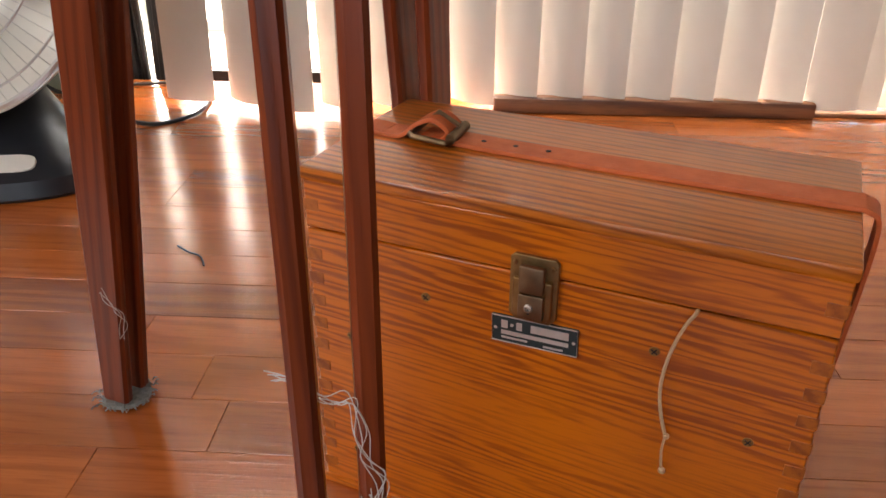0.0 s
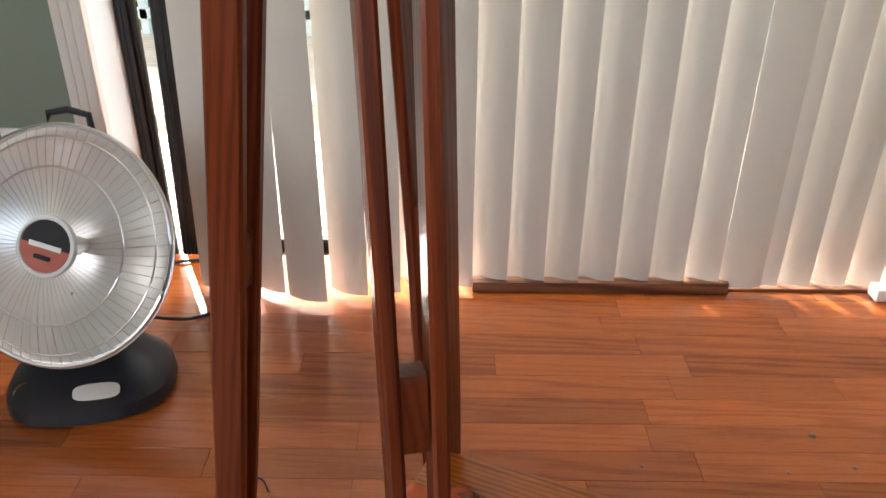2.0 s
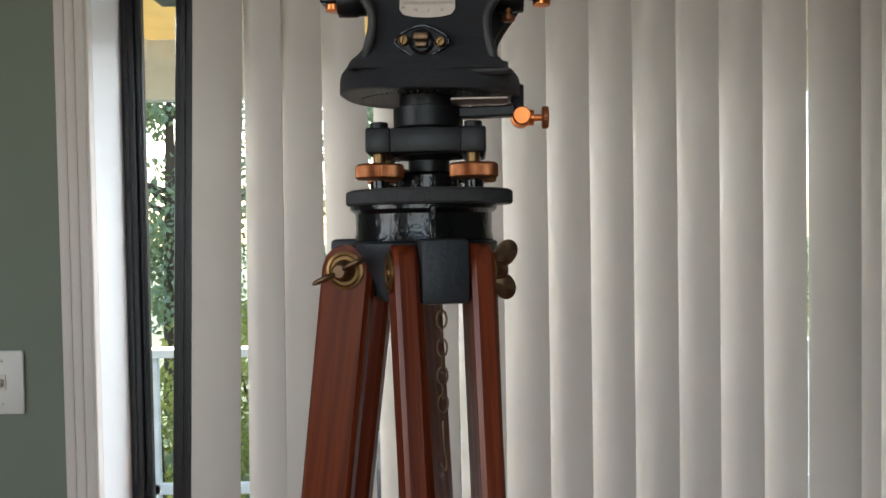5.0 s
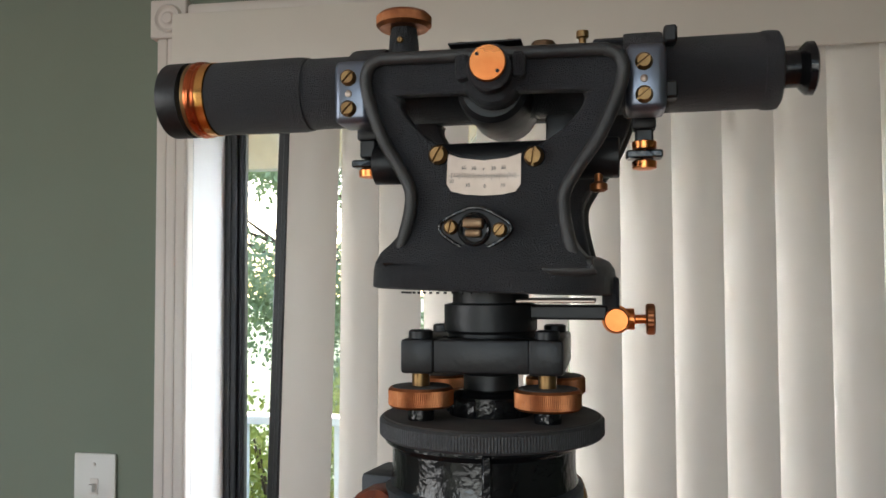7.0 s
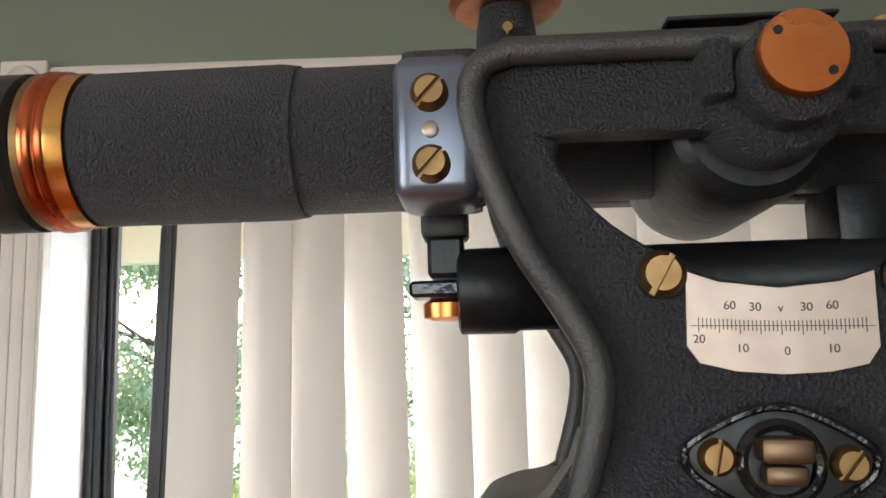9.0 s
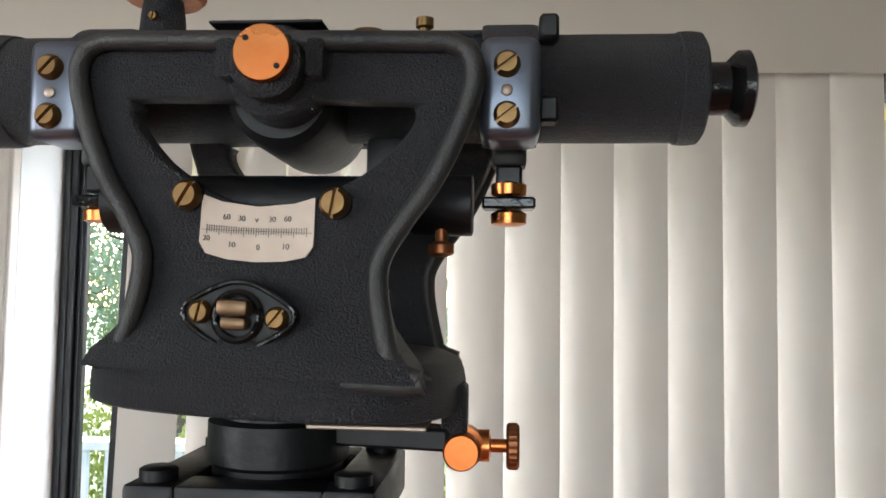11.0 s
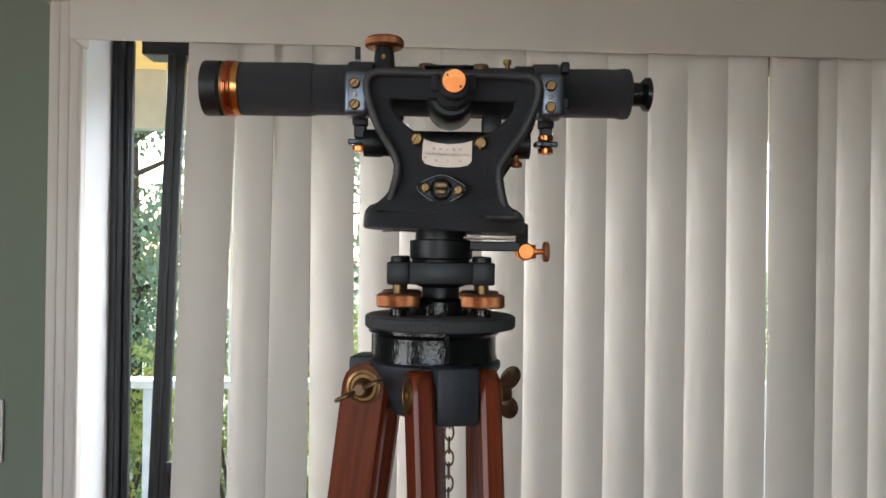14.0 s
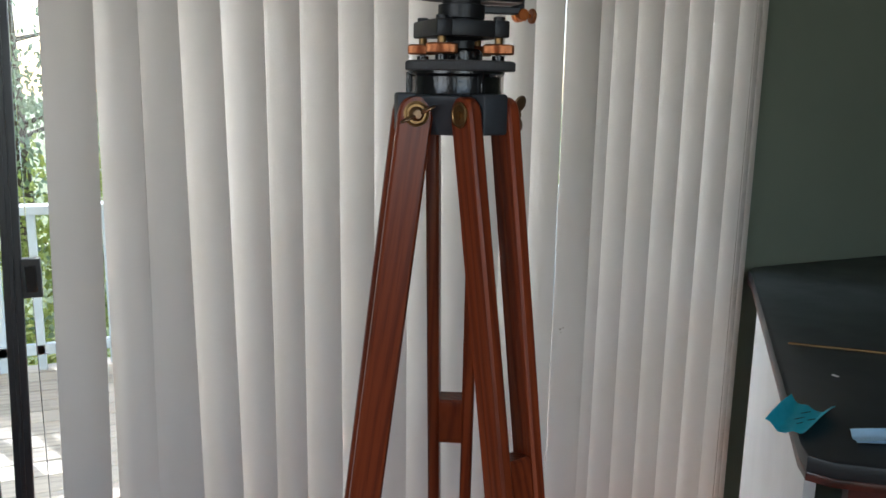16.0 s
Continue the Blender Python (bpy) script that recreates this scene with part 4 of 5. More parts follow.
# telescope
TZ = 1.5220
tele = part("telescope_tube", lathe(bmesh.new(), [(0.0186, -0.098), (0.0186, -0.060), (0.0180, -0.050), (0.0180, 0.060), (0.0180, 0.080)], at(0, 0.003, TZ) @ AX, 44), M_BLACK, level, "black crinkle-painted telescope tube")
part("objective_sleeve", lathe(bmesh.new(), [(0.0188, -0.1495), (0.0196, -0.1485), (0.0198, -0.100), (0.0192, -0.096), (0.0180, -0.0955)], at(0, 0.003, TZ) @ AX, 44), M_BLACK, tele, "black objective sleeve")
part("brass_band", lathe(bmesh.new(), [(0.0180, -0.1526), (0.0199, -0.1527), (0.0199, -0.1562), (0.0200, -0.1572)][::-1], at(0.003, 0.003, TZ) @ AX, 56), M_GOLD, tele, "polished lacquered brass band")
part("copper_ring", lathe(bmesh.new(), [(0.0190, -0.1570), (0.0200, -0.1572), (0.0205, -0.1580), (0.0206, -0.1588), (0.0201, -0.1594), (0.0201, -0.1600), (0.0207, -0.1607), (0.0208, -0.1622), (0.0204, -0.1632), (0.0190, -0.1634)][::-1], at(0.003, 0.003, TZ) @ AX, 56), M_COPPERRED, tele, "reddish copper beaded ring")
part("brass_lip", lathe(bmesh.new(), [(0.0190, -0.1633), (0.0202, -0.1634), (0.0203, -0.1652), (0.0190, -0.1655)][::-1], at(0.003, 0.003, TZ) @ AX, 56), M_BRASS, tele, "dull brass lip")
part("sunshade_cap", lathe(bmesh.new(), [(0.0170, -0.1770), (0.0199, -0.1770), (0.0204, -0.1760), (0.0204, -0.1650), (0.0190, -0.1660)], at(0, 0.003, TZ) @ AX, 44), M_BLACKSAT, tele, "matt black objective cap")
part("objective_lens", lathe(bmesh.new(), [(0.0172, -0.1755), (0.0120, -0.1766), (0.0, -0.1769)], at(0, 0.003, TZ) @ AX, 32), M_BLACKGLOSS, tele)
part("eye_barrel", lathe(bmesh.new(), [(0.0172, 0.080), (0.0180, 0.081), (0.0180, 0.130), (0.0186, 0.1305), (0.0188, 0.134), (0.0184, 0.1375), (0.0170, 0.1385), (0.0090, 0.1390)], at(0, 0.003, TZ) @ AX, 40), M_BLACK, tele, "black eyepiece barrel")
part("eyepiece", lathe(bmesh.new(), [(0.0088, 0.1385), (0.0088, 0.147), (0.0105, 0.1485), (0.0125, 0.1505), (0.0127, 0.1535), (0.0110, 0.1545), (0.0060, 0.1535), (0.0, 0.1532)], at(0, 0.003, TZ) @ AX, 32), M_BLACKGLOSS, tele, "glossy black eyepiece cup")
part("cross_hub", lathe(bmesh.new(), [(0.0, -0.0295), (0.0145, -0.0295), (0.0170, -0.0270), (0.0178, -0.0200), (0.0178, 0.0200), (0.0170, 0.0270), (0.0145, 0.0295), (0.0, 0.0295)], at(XS + 0.002, 0, 1.5135) @ FY, 40), M_BLACKSAT, tele, "round black trunnion hub")
for x in (-0.0605, 0.0755):
    c = part("collar", lathe(bmesh.new(), [(0.0180, -0.0092), (0.0200, -0.0090), (0.0204, -0.0075), (0.0204, 0.0075), (0.0200, 0.0090), (0.0180, 0.0092)], at(x, 0, TZ) @ AX, 40), M_BLACK, tele, "black telescope collar")
    o = [(x - 0.0098, 1.4965), (x - 0.0098, 1.5265), (x + 0.0098, 1.5265), (x + 0.0098, 1.4965)]
    part("collar_plate", box(bmesh.new(), (x - 0.0088, -0.0395, Z(1.4970)), (x + 0.0088, -0.0180, Z(1.5275)), 0.0035, 3), M_STEEL, c, "blued steel plate fixed with brass screws")
    for dz in (0.0075, -0.0072):
        part("screw", slot_screw(bmesh.new(), (x - 0.001, -0.0395, Z(1.5110 + dz)), 0.0039), M_BRASS, c, "slotted brass screw")
    part("dowel", lathe(bmesh.new(), [(0.0017, -0.001), (0.0017, 0.0005), (0.0012, 0.0008), (0, 0.0008)], at(x - 0.001, -0.0395, 1.5110) @ FY, 14), M_SILVER, c)
    # adjusting post of the bubble below, with capstan nuts
    p = part("adjusting_post", box(bmesh.new(), (x - 0.0055, -0.013, Z(1.4935)), (x + 0.0055, -0.002, Z(1.5020)), 0.0014, 2), M_BLACKSAT, c)
    part("post_neck", box(bmesh.new(), (x - 0.0042, -0.012, Z(1.4845)), (x + 0.0042, -0.003, Z(1.4940)), 0.001, 1), M_BLACKSAT, p)
    part("fork", box(bmesh.new(), (x - 0.0085, -0.0125, Z(1.4800)), (x + 0.0085, -0.0025, Z(1.4838)), 0.0008, 1), M_BLACKGLOSS, p)
    for zc in ((1.4748,) if x < 0 else (1.4748, 1.4842)):
        part("capstan_nut", lathe(bmesh.new(), [(0.0035, 0), (0.0056, 0.0006), (0.0058, 0.0038), (0.0040, 0.0050)], at(x, -0.0075, zc), 24), M_COPPER, p, "copper capstan nut")
bub = part("bubble_tube", lathe(bmesh.new(), [(0.0090, -0.058), (0.0100, -0.0575), (0.0102, -0.045), (0.0095, -0.044), (0.0095, 0.044), (0.0102, 0.045), (0.0100, 0.0635), (0.0090, 0.064)], at(0.0, -0.006, 1.4815) @ AX, 32), M_BLACKSAT, level, "black bubble tube under the telescope")
for x in (0.036,):
    part("tube_hanger", box(bmesh.new(), (x - 0.007, -0.010, Z(1.4845)), (x + 0.007, 0.010, Z(1.5035)), 0.002, 2, Matrix.Translation((0, 0, 0))), M_BLACKSAT, bub)
part("small_copper_screw", lathe(bmesh.new(), [(0.0025, 0), (0.0042, 0.001), (0.0042, 0.0038), (0.002, 0.005), (0.002, 0.013)], at(0.054, -0.010, 1.4645), 18), M_REDBRASS, bub)
# trunnion boss and bright copper disc on the front
boss = part("trunnion_boss", lathe(bmesh.new(), [(0.0145, -0.0105), (0.0145, -0.001), (0.0130, 0.002), (0.0102, 0.003), (0.0102, 0.0105), (0.0090, 0.0115), (0.0, 0.0115)], at(XS + 0.0035, -0.0400, 1.5165) @ FY, 40), M_BLACK, level, "round black trunnion boss")
part("trunnion_ear", box(bmesh.new(), (XS - 0.0125, -0.0475, Z(1.5130)), (XS - 0.0065, -0.0300, Z(1.5250)), 0.002, 2), M_BLACK, boss)
part("trunnion_ear", box(bmesh.new(), (XS + 0.0135, -0.0475, Z(1.5130)), (XS + 0.0195, -0.0300, Z(1.5250)), 0.002, 2), M_BLACK, boss)
disc = part("copper_disc", lathe(bmesh.new(), [(0.0078, 0.0), (0.0082, 0.0005), (0.0082, 0.0022), (0.0078, 0.0028), (0.0, 0.0028)], at(XS + 0.0035, -0.0515, 1.5182) @ FY, 48), M_COPPER, boss, "bright copper disc with two pin holes")
for s in (-1, 1):
    part("pin_hole", lathe(bmesh.new(), [(0.00085, 0), (0.00085, 0.0003), (0, 0.0003)], at(XS + 0.0035 + s * 0.0045, -0.0543, 1.5182 - s * 0.0040) @ FY, 12), M_INK_SHADE, disc)
part("top_bridge", box(bmesh.new(), (XS - 0.0170, -0.0400, Z(1.5312)), (XS + 0.0170, -0.0290, Z(1.5322)), 0.0003, 1), M_BLACKSAT, boss)
for s in (-1, 1):
    part("screw", lathe(bmesh.new(), [(0.0025, 0), (0.0022, 0.0012), (0.0, 0.0016)], at(XS + s * 0.0115, -0.0345, 1.5322), 14), M_BRASS, boss)
# top focusing knob, sight screws
kn = part("focus_knob", knurled(bmesh.new(), 0.0143, 0.0078, at(-0.0440, -0.002, 1.5522), 130, 0.0002, 0.0018), M_REDBRASS, level, "dull copper knurled focusing knob")
part("knob_stem", lathe(bmesh.new(), [(0.0082, Z(1.534)), (0.0078, Z(1.5410)), (0.0074, Z(1.5470)), (0.0066, Z(1.5522))], at(-0.0440, -0.002, IZ), 24), M_BLACK, kn)
part("screw", slot_screw(bmesh.new(), (-0.0440, -0.0098, Z(1.5445)), 0.0017), M_BRASS, kn)
for x in (-0.010, 0.0275):
    part("sight_button", lathe(bmesh.new(), [(0.0062, 0), (0.0062, 0.0035), (0.0055, 0.0045), (0.0, 0.0045)], at(x if x > 0 else -0.0125, 0.0, 1.5370), 22), M_BRONZE, level, "brown bronze button on top of the tube")
part("sight_post", lathe(bmesh.new(), [(0.0018, 0), (0.0018, 0.004), (0.0030, 0.0045), (0.0030, 0.0075), (0.0012, 0.008)], at(0.0470, -0.004, 1.5370), 16), M_BRASS, level)
part("sight_bridge", box(bmesh.new(), (0.052, -0.008, Z(1.5370)), (0.068, 0.008, Z(1.5395)), 0.001, 1), M_BLACK, level)
for dz in (0.014, -0.012):
    part("barrel_lug", box(bmesh.new(), (0.0845, -0.0215, Z(TZ + dz - 0.004)), (0.0905, -0.0130, Z(TZ + dz + 0.004)), 0.001, 1), M_BLACKSAT, level)
# ---- instrument case ----
UX = Vector((0.9352, -0.3542, 0))
CASE = thing("instrument_case", pose(-0.0154, -0.0228, 0, 0, 0, -20.75), "varnished oak instrument case with box-jointed corners on the floor", "wooden case")
W, D, HT, SEAM = 0.318, 0.153, 0.258, 0.2155
# body: front, back, sides with finger joints, lid above the seam
part("body", box(bmesh.new(), (0.0015, 0.0015, 0.004), (W - 0.0015, D - 0.0015, SEAM - 0.0006), 0.001, 1), M_OAK, CASE, "orange varnished oak case body")
part("lid", box(bmesh.new(), (0.0012, 0.0012, SEAM + 0.0006), (W - 0.0012, D - 0.0012, HT - 0.0085), 0.001, 1), M_OAK, CASE, "orange varnished oak lid rim")
part("lid_panel", box(bmesh.new(), (-0.0005, -0.0005, HT - 0.0088), (W + 0.0005, D + 0.0005, HT), 0.0022, 2), M_OAK_TOP, CASE, "lighter worn oak lid panel")
part("base_board", box(bmesh.new(), (-0.001, -0.001, 0.0), (W + 0.001, D + 0.001, 0.0075), 0.0015, 1), M_OAK, CASE)
FIN = 0.0088
for i in range(30):
    z0 = 0.008 + i * FIN
    z1 = z0 + FIN * 0.92
    if z1 > HT - 0.009 or (z0 < SEAM + 0.001 < z1):
        continue
    if i % 2 == 0:
        continue
    for x0, x1 in ((0.0006, 0.0115), (W - 0.0115, W - 0.0006)):
        part("finger", box(bmesh.new(), (x0, 0.0009, z0), (x1, 0.012, z1), 0.0003, 1), M_OAK_END, CASE)
for x, z in ((0.086, 0.1836), (0.2277, 0.1834), (0.2854, 0.1384), (0.030, 0.1390), (0.2854, 0.040), (0.030, 0.040)):
    s = part("screw", lathe(bmesh.new(), [(0.0033, 0), (0.0030, 0.0006), (0.0012, 0.0009), (0.0, 0.0003)], Matrix.Translation((x, 0.0018, z)) @ FY, 18), M_BRASS, CASE, "tarnished brass screw")
    b = bmesh.new()
    for r in (0.6, 0.6 + math.pi / 2):
        box(b, (-0.0022, -0.0012, -0.0003), (0.0022, -0.0008, 0.0003), 0, 1, Matrix.Translation((x, 0.0018, z)) @ Matrix.Rotation(r, 4, "Y"))
    part("cross_slot", b, M_INK_SHADE, s)
# brass lock
lk = bmesh.new()
ol = [(0.1415, 0.2265), (0.1440, 0.2290), (0.1680, 0.2290), (0.1705, 0.2265), (0.1705, 0.1900), (0.1665, 0.1855), (0.1455, 0.1855), (0.1415, 0.1900)]
lock = part("lock", prism(lk, ol, -0.0015, 0.0016, 0.0006), M_BRASS, CASE, "brass suitcase lock with a keyhole")
part("lock_frame", prism(bmesh.new(), [(0.1440, 0.2130), (0.1445, 0.2150), (0.1675, 0.2150), (0.1680, 0.2130), (0.1680, 0.1915), (0.1650, 0.1880), (0.1470, 0.1880), (0.1440, 0.1915)], -0.0045, -0.0012, 0.0012), M_BRASS, lock)
part("hasp", box(bmesh.new(), (0.1487, -0.0085, 0.2075), (0.1640, -0.0040, 0.2255), 0.0016, 2), M_BRONZE, lock, "dark brass hasp")
part("lock_button", box(bmesh.new(), (0.1487, -0.0078, 0.1905), (0.1640, -0.0040, 0.2068), 0.0012, 2), M_BRONZE, lock, "dark brass sliding button")
part("keyhole_ring", lathe(bmesh.new(), [(0.0026, 0), (0.0026, 0.0012), (0.0018, 0.0016), (0.0015, 0.0004), (0, 0.0004)], Matrix.Translation((0.1555, -0.0078, 0.1985)) @ FY, 18), M_SILVER, lock, "bright worn keyhole ring")
part("keyhole", box(bmesh.new(), (0.1549, -0.0083, 0.1945), (0.1561, -0.0076, 0.1980)), M_INK_SHADE, lock)
for x in (0.1445, 0.1675):
    part("rivet", lathe(bmesh.new(), [(0.0016, 0), (0.0012, 0.0008), (0, 0.001)], Matrix.Translation((x, -0.0015, 0.2235)) @ FY, 12), M_BRASS, lock)
# maker's plate with unreadable bars
PT = Matrix.Translation((0.1578, 0.0, 0.1762)) @ Matrix.Rotation(radians(-1.5), 4, "Y")
plate = part("nameplate", box(bmesh.new(), (-0.0268, -0.0004, -0.0092), (0.0268, 0.0016, 0.0092), 0.0003, 1, PT), M_PLATE, CASE, "small black and bare metal maker's nameplate")
part("plate_border", tube(bmesh.new(), [PT @ Vector(p) for p in ((-0.0265, -0.0005, -0.0089), (0.0265, -0.0005, -0.0089), (0.0265, -0.0005, 0.0089), (-0.0265, -0.0005, 0.0089))], 0.0004, 6, True), M_ALUPRINT, plate)
for nm, lo, hi in (("number_bar", (-0.002, 0.0012), (0.0212, 0.0062)), ("logo_shape", (-0.0205, 0.0010), (-0.0165, 0.0062)), ("logo_shape", (-0.0110, 0.0010), (-0.0075, 0.0062)), ("name_bar", (-0.0205, -0.0034), (0.0212, -0.0008)), ("small_bar", (-0.0205, -0.0062), (-0.004, -0.0050)), ("small_bar", (0.006, -0.0072), (0.018, -0.0060))):
    part(nm, box(bmesh.new(), (lo[0], -0.0009, lo[1]), (hi[0], -0.0003, hi[1]), 0, 1, PT), M_ALUPRINT, plate)
part("logo_shape", lathe(bmesh.new(), [(0.0011, 0), (0.0011, 0.0005), (0, 0.0005)], PT @ Matrix.Translation((-0.0138, -0.0004, 0.0036)) @ FY, 12), M_ALUPRINT, plate)
for s in (-1, 1):
    part("pin", lathe(bmesh.new(), [(0.0011, 0), (0.0008, 0.0006), (0, 0.0008)], PT @ Matrix.Translation((s * 0.0243, -0.0004, 0)) @ FY, 10), M_ALUPRINT, plate)
# string hanging from the lid
b = bmesh.new()
tube(b, smooth_line([(0.2470, 0.002, 0.2155), (0.2462, -0.003, 0.2150), (0.2430, -0.0035, 0.2090), (0.2385, -0.003, 0.1950), (0.2352, -0.002, 0.1780), (0.2345, -0.002, 0.1600), (0.2370, -0.002, 0.1440), (0.2410, -0.002, 0.1310)], 6), 0.0011, 7)
tube(b, smooth_line([(0.2412, -0.002, 0.1300), (0.2405, -0.002, 0.118), (0.2420, -0.002, 0.1045)], 5), 0.0008, 6)
lathe(b, [(0, -0.0022), (0.0018, -0.001), (0.0018, 0.001), (0, 0.0022)], Matrix.Translation((0.2418, -0.002, 0.1300)), 10)
lathe(b, [(0, -0.0028), (0.0022, -0.001), (0.002, 0.001), (0, 0.0028)], Matrix.Translation((0.2425, -0.002, 0.1040)), 10)
part("pull_string", b, M_STRING, CASE, "pale knotted string hanging from the lid")
# leather strap with its buckle
ys, sw_, st = 0.079, 0.0115, 0.0026


def band(pts, w, t):
    """A flat strap along (x, z) points, w half wide, t thick."""
    P = [(p.x, p.y) for p in smooth_line([(x, z, 0) for x, z in pts], 6)]
    loops = []
    for i, (x, z) in enumerate(P):
        a, c = P[max(i - 1, 0)], P[min(i + 1, len(P) - 1)]
        dx, dz = c[0] - a[0], c[1] - a[1]
        l = math.hypot(dx, dz) or 1
        nx, nz = -dz / l * t / 2, dx / l * t / 2
        e = 0.0006
        loops.append([(x - nx, ys - w, z - nz), (x - nx, ys + w, z - nz), (x + nx * 0.4, ys + w, z + nz * 0.4), (x + nx, ys + w - e, z + nz), (x + nx, ys - w + e, z + nz), (x + nx * 0.4, ys - w, z + nz * 0.4)])
    bm = bmesh.new()
    rings(bm, loops)
    return bm


strap = part("strap", band([(0.058, HT + 0.004), (0.10, HT + 0.0018), (0.20, HT + 0.0015), (0.305, HT + 0.0018), (0.320, HT + 0.0015), (0.3275, HT - 0.006), (0.3275, 0.22), (0.3245, 0.17), (0.3215, 0.12), (0.3205, 0.09)], sw_, st), M_LEATHER, CASE, "orange tan leather strap over the lid")
part("strap_loop", band([(0.015, HT + 0.0015), (0.035, HT + 0.002), (0.048, HT + 0.012), (0.060, HT + 0.016), (0.070, HT + 0.010), (0.066, HT + 0.004), (0.050, HT + 0.003)], sw_ * 0.95, st), M_LEATHER, strap)
part("strap_end", band([(-0.004, 0.15), (-0.0045, 0.22), (-0.0035, HT - 0.004), (0.004, HT + 0.002), (0.022, HT + 0.0015)], sw_ * 0.95, st), M_LEATHER, strap)
bk = [(0.045, ys - 0.0165, HT + 0.006), (0.045, ys + 0.0165, HT + 0.007), (0.073, ys + 0.0165, HT + 0.007), (0.074, ys - 0.0165, HT + 0.004)]
pts = []
for i in range(4):
    a, c = Vector(bk[i]), Vector(bk[(i + 1) % 4])
    pts += [a.lerp(c, f) for f in (0.08, 0.35, 0.65, 0.92)]
buckle = part("buckle", tube(bmesh.new(), pts, 0.0021, 10, True), M_BRONZE, strap, "dark tarnished wire buckle")
part("buckle_roller", rod(bmesh.new(), (0.0735, ys - 0.013, HT + 0.006), (0.0735, ys + 0.013, HT + 0.0075), 0.0034, 14), M_BRONZE, buckle)
part("buckle_prong", tube(bmesh.new(), [(0.046, ys, HT + 0.008), (0.060, ys, HT + 0.019), (0.075, ys, HT + 0.0115)], 0.0016, 8), M_BRONZE, buckle)
for k in range(3):
    part("strap_hole", lathe(bmesh.new(), [(0.0018, 0), (0.0018, 0.0003), (0, 0.0003)], Matrix.Translation((0.092 + 0.022 * k, ys, HT + 0.0034)), 12), M_INK_SHADE, strap)

# ---- dish heater ----
HC = Vector((-0.578, 0.548, 0.287))
face = Vector((-0.12, -0.88, 0.46)).normalized()
heater = thing("dish_heater", pose(-0.575, 0.57, 0), "silver dish heater with a wire guard on a black plastic base", "heater")


def hp(ob):
    ob.matrix_parent_inverse = pose(-0.575, 0.57, 0).inverted()
    return ob


HM = Matrix.Translation(HC) @ face.to_track_quat("Z", "Y").to_matrix().to_4x4()
R_ = 0.196
dish = hp(part("dish", lathe(bmesh.new(), [(0.03, -0.082), (0.07, -0.073), (0.12, -0.050), (0.16, -0.026), (R_ - 0.008, -0.002), (R_, 0.0), (R_ + 0.004, -0.001), (R_ + 0.003, -0.006), (0.165, -0.031), (0.12, -0.056), (0.07, -0.079), (0.03, -0.088)], HM, 64), M_CHROME, heater, "polished metal reflector dish"))
back = hp(part("back_shell", lathe(bmesh.new(), [(0.0, -0.100), (0.06, -0.096), (0.12, -0.075), (0.168, -0.039), (R_ - 0.008, -0.010), (R_ - 0.004, -0.008), (0.17, -0.045), (0.12, -0.085), (0.06, -0.105), (0.0, -0.11)], HM, 48), M_PLASTIC, heater, "black plastic back shell"))
NW = 66
wire = mesh_of(tube(bmesh.new(), [(r * math.cos(tw), r * math.sin(tw), z) for r, z, tw in ((0.047, 0.026, 0), (0.09, 0.024, 0.02), (0.13, 0.021, 0.05), (0.165, 0.015, 0.07), (0.188, 0.007, 0.08), (0.196, 0.001, 0.085))], 0.00065, 5), "guard_wire", M_WIRE)
for k in range(NW):
    ob = new("guard_wire", wire)
    ob.parent = heater
    ob.matrix_basis = HM @ Matrix.Rotation(2 * math.pi * k / NW, 4, "Z")
    hp(ob)
for r, z in ((0.127, 0.0225), (0.176, 0.0125), (0.195, 0.002)):
    hp(part("guard_ring", tube(bmesh.new(), [HM @ Vector((r * math.cos(2 * math.pi * k / 72), r * math.sin(2 * math.pi * k / 72), z)) for k in range(72)], 0.0017 if r < 0.19 else 0.004, 6, True), M_WIRE, heater, "chrome guard ring"))
hp(part("element", lathe(bmesh.new(), [(0.012, -0.08), (0.018, -0.05), (0.018, 0.0), (0.010, 0.012)], HM, 20), M_CHROME, heater))
badge = hp(part("badge", lathe(bmesh.new(), [(0.049, 0.020), (0.051, 0.026), (0.049, 0.031), (0.044, 0.032), (0.043, 0.030), (0.0, 0.030)], HM, 40), M_WHITE, heater, "round badge with a white rim"))
LOGO_TURN = HM @ Matrix.Rotation(radians(-12), 4, "Z")
for nm, m_, lo, hi in (("badge_black", M_INK_SHADE, (0.04, 180), (0.04, 0)), ("badge_red", M_RED, (0.04, 180), (0.04, 360))):
    bm = bmesh.new()
    n = 24
    vs = []
    for z in (0.0302, 0.0308):
        l = [LOGO_TURN @ Vector((0.0425 * math.cos(radians(lo[1] + (hi[1] - lo[1]) * i / n)), 0.0425 * math.sin(radians(lo[1] + (hi[1] - lo[1]) * i / n)), z)) for i in range(n + 1)]
        vs.append(l)
    rings(bm, vs)
    bd = part(nm, bm, m_, badge)
bm = box(bmesh.new(), (-0.028, -0.004, 0.0309), (0.028, 0.004, 0.0313), 0, 1, LOGO_TURN)
part("badge_bar", bm, M_WHITE, badge, "pale lettering bar")
part("badge_bar", box(bmesh.new(), (-0.014, -0.022, 0.0309), (0.014, -0.015, 0.0313), 0.002, 2, LOGO_TURN), M_INK_SHADE, badge)
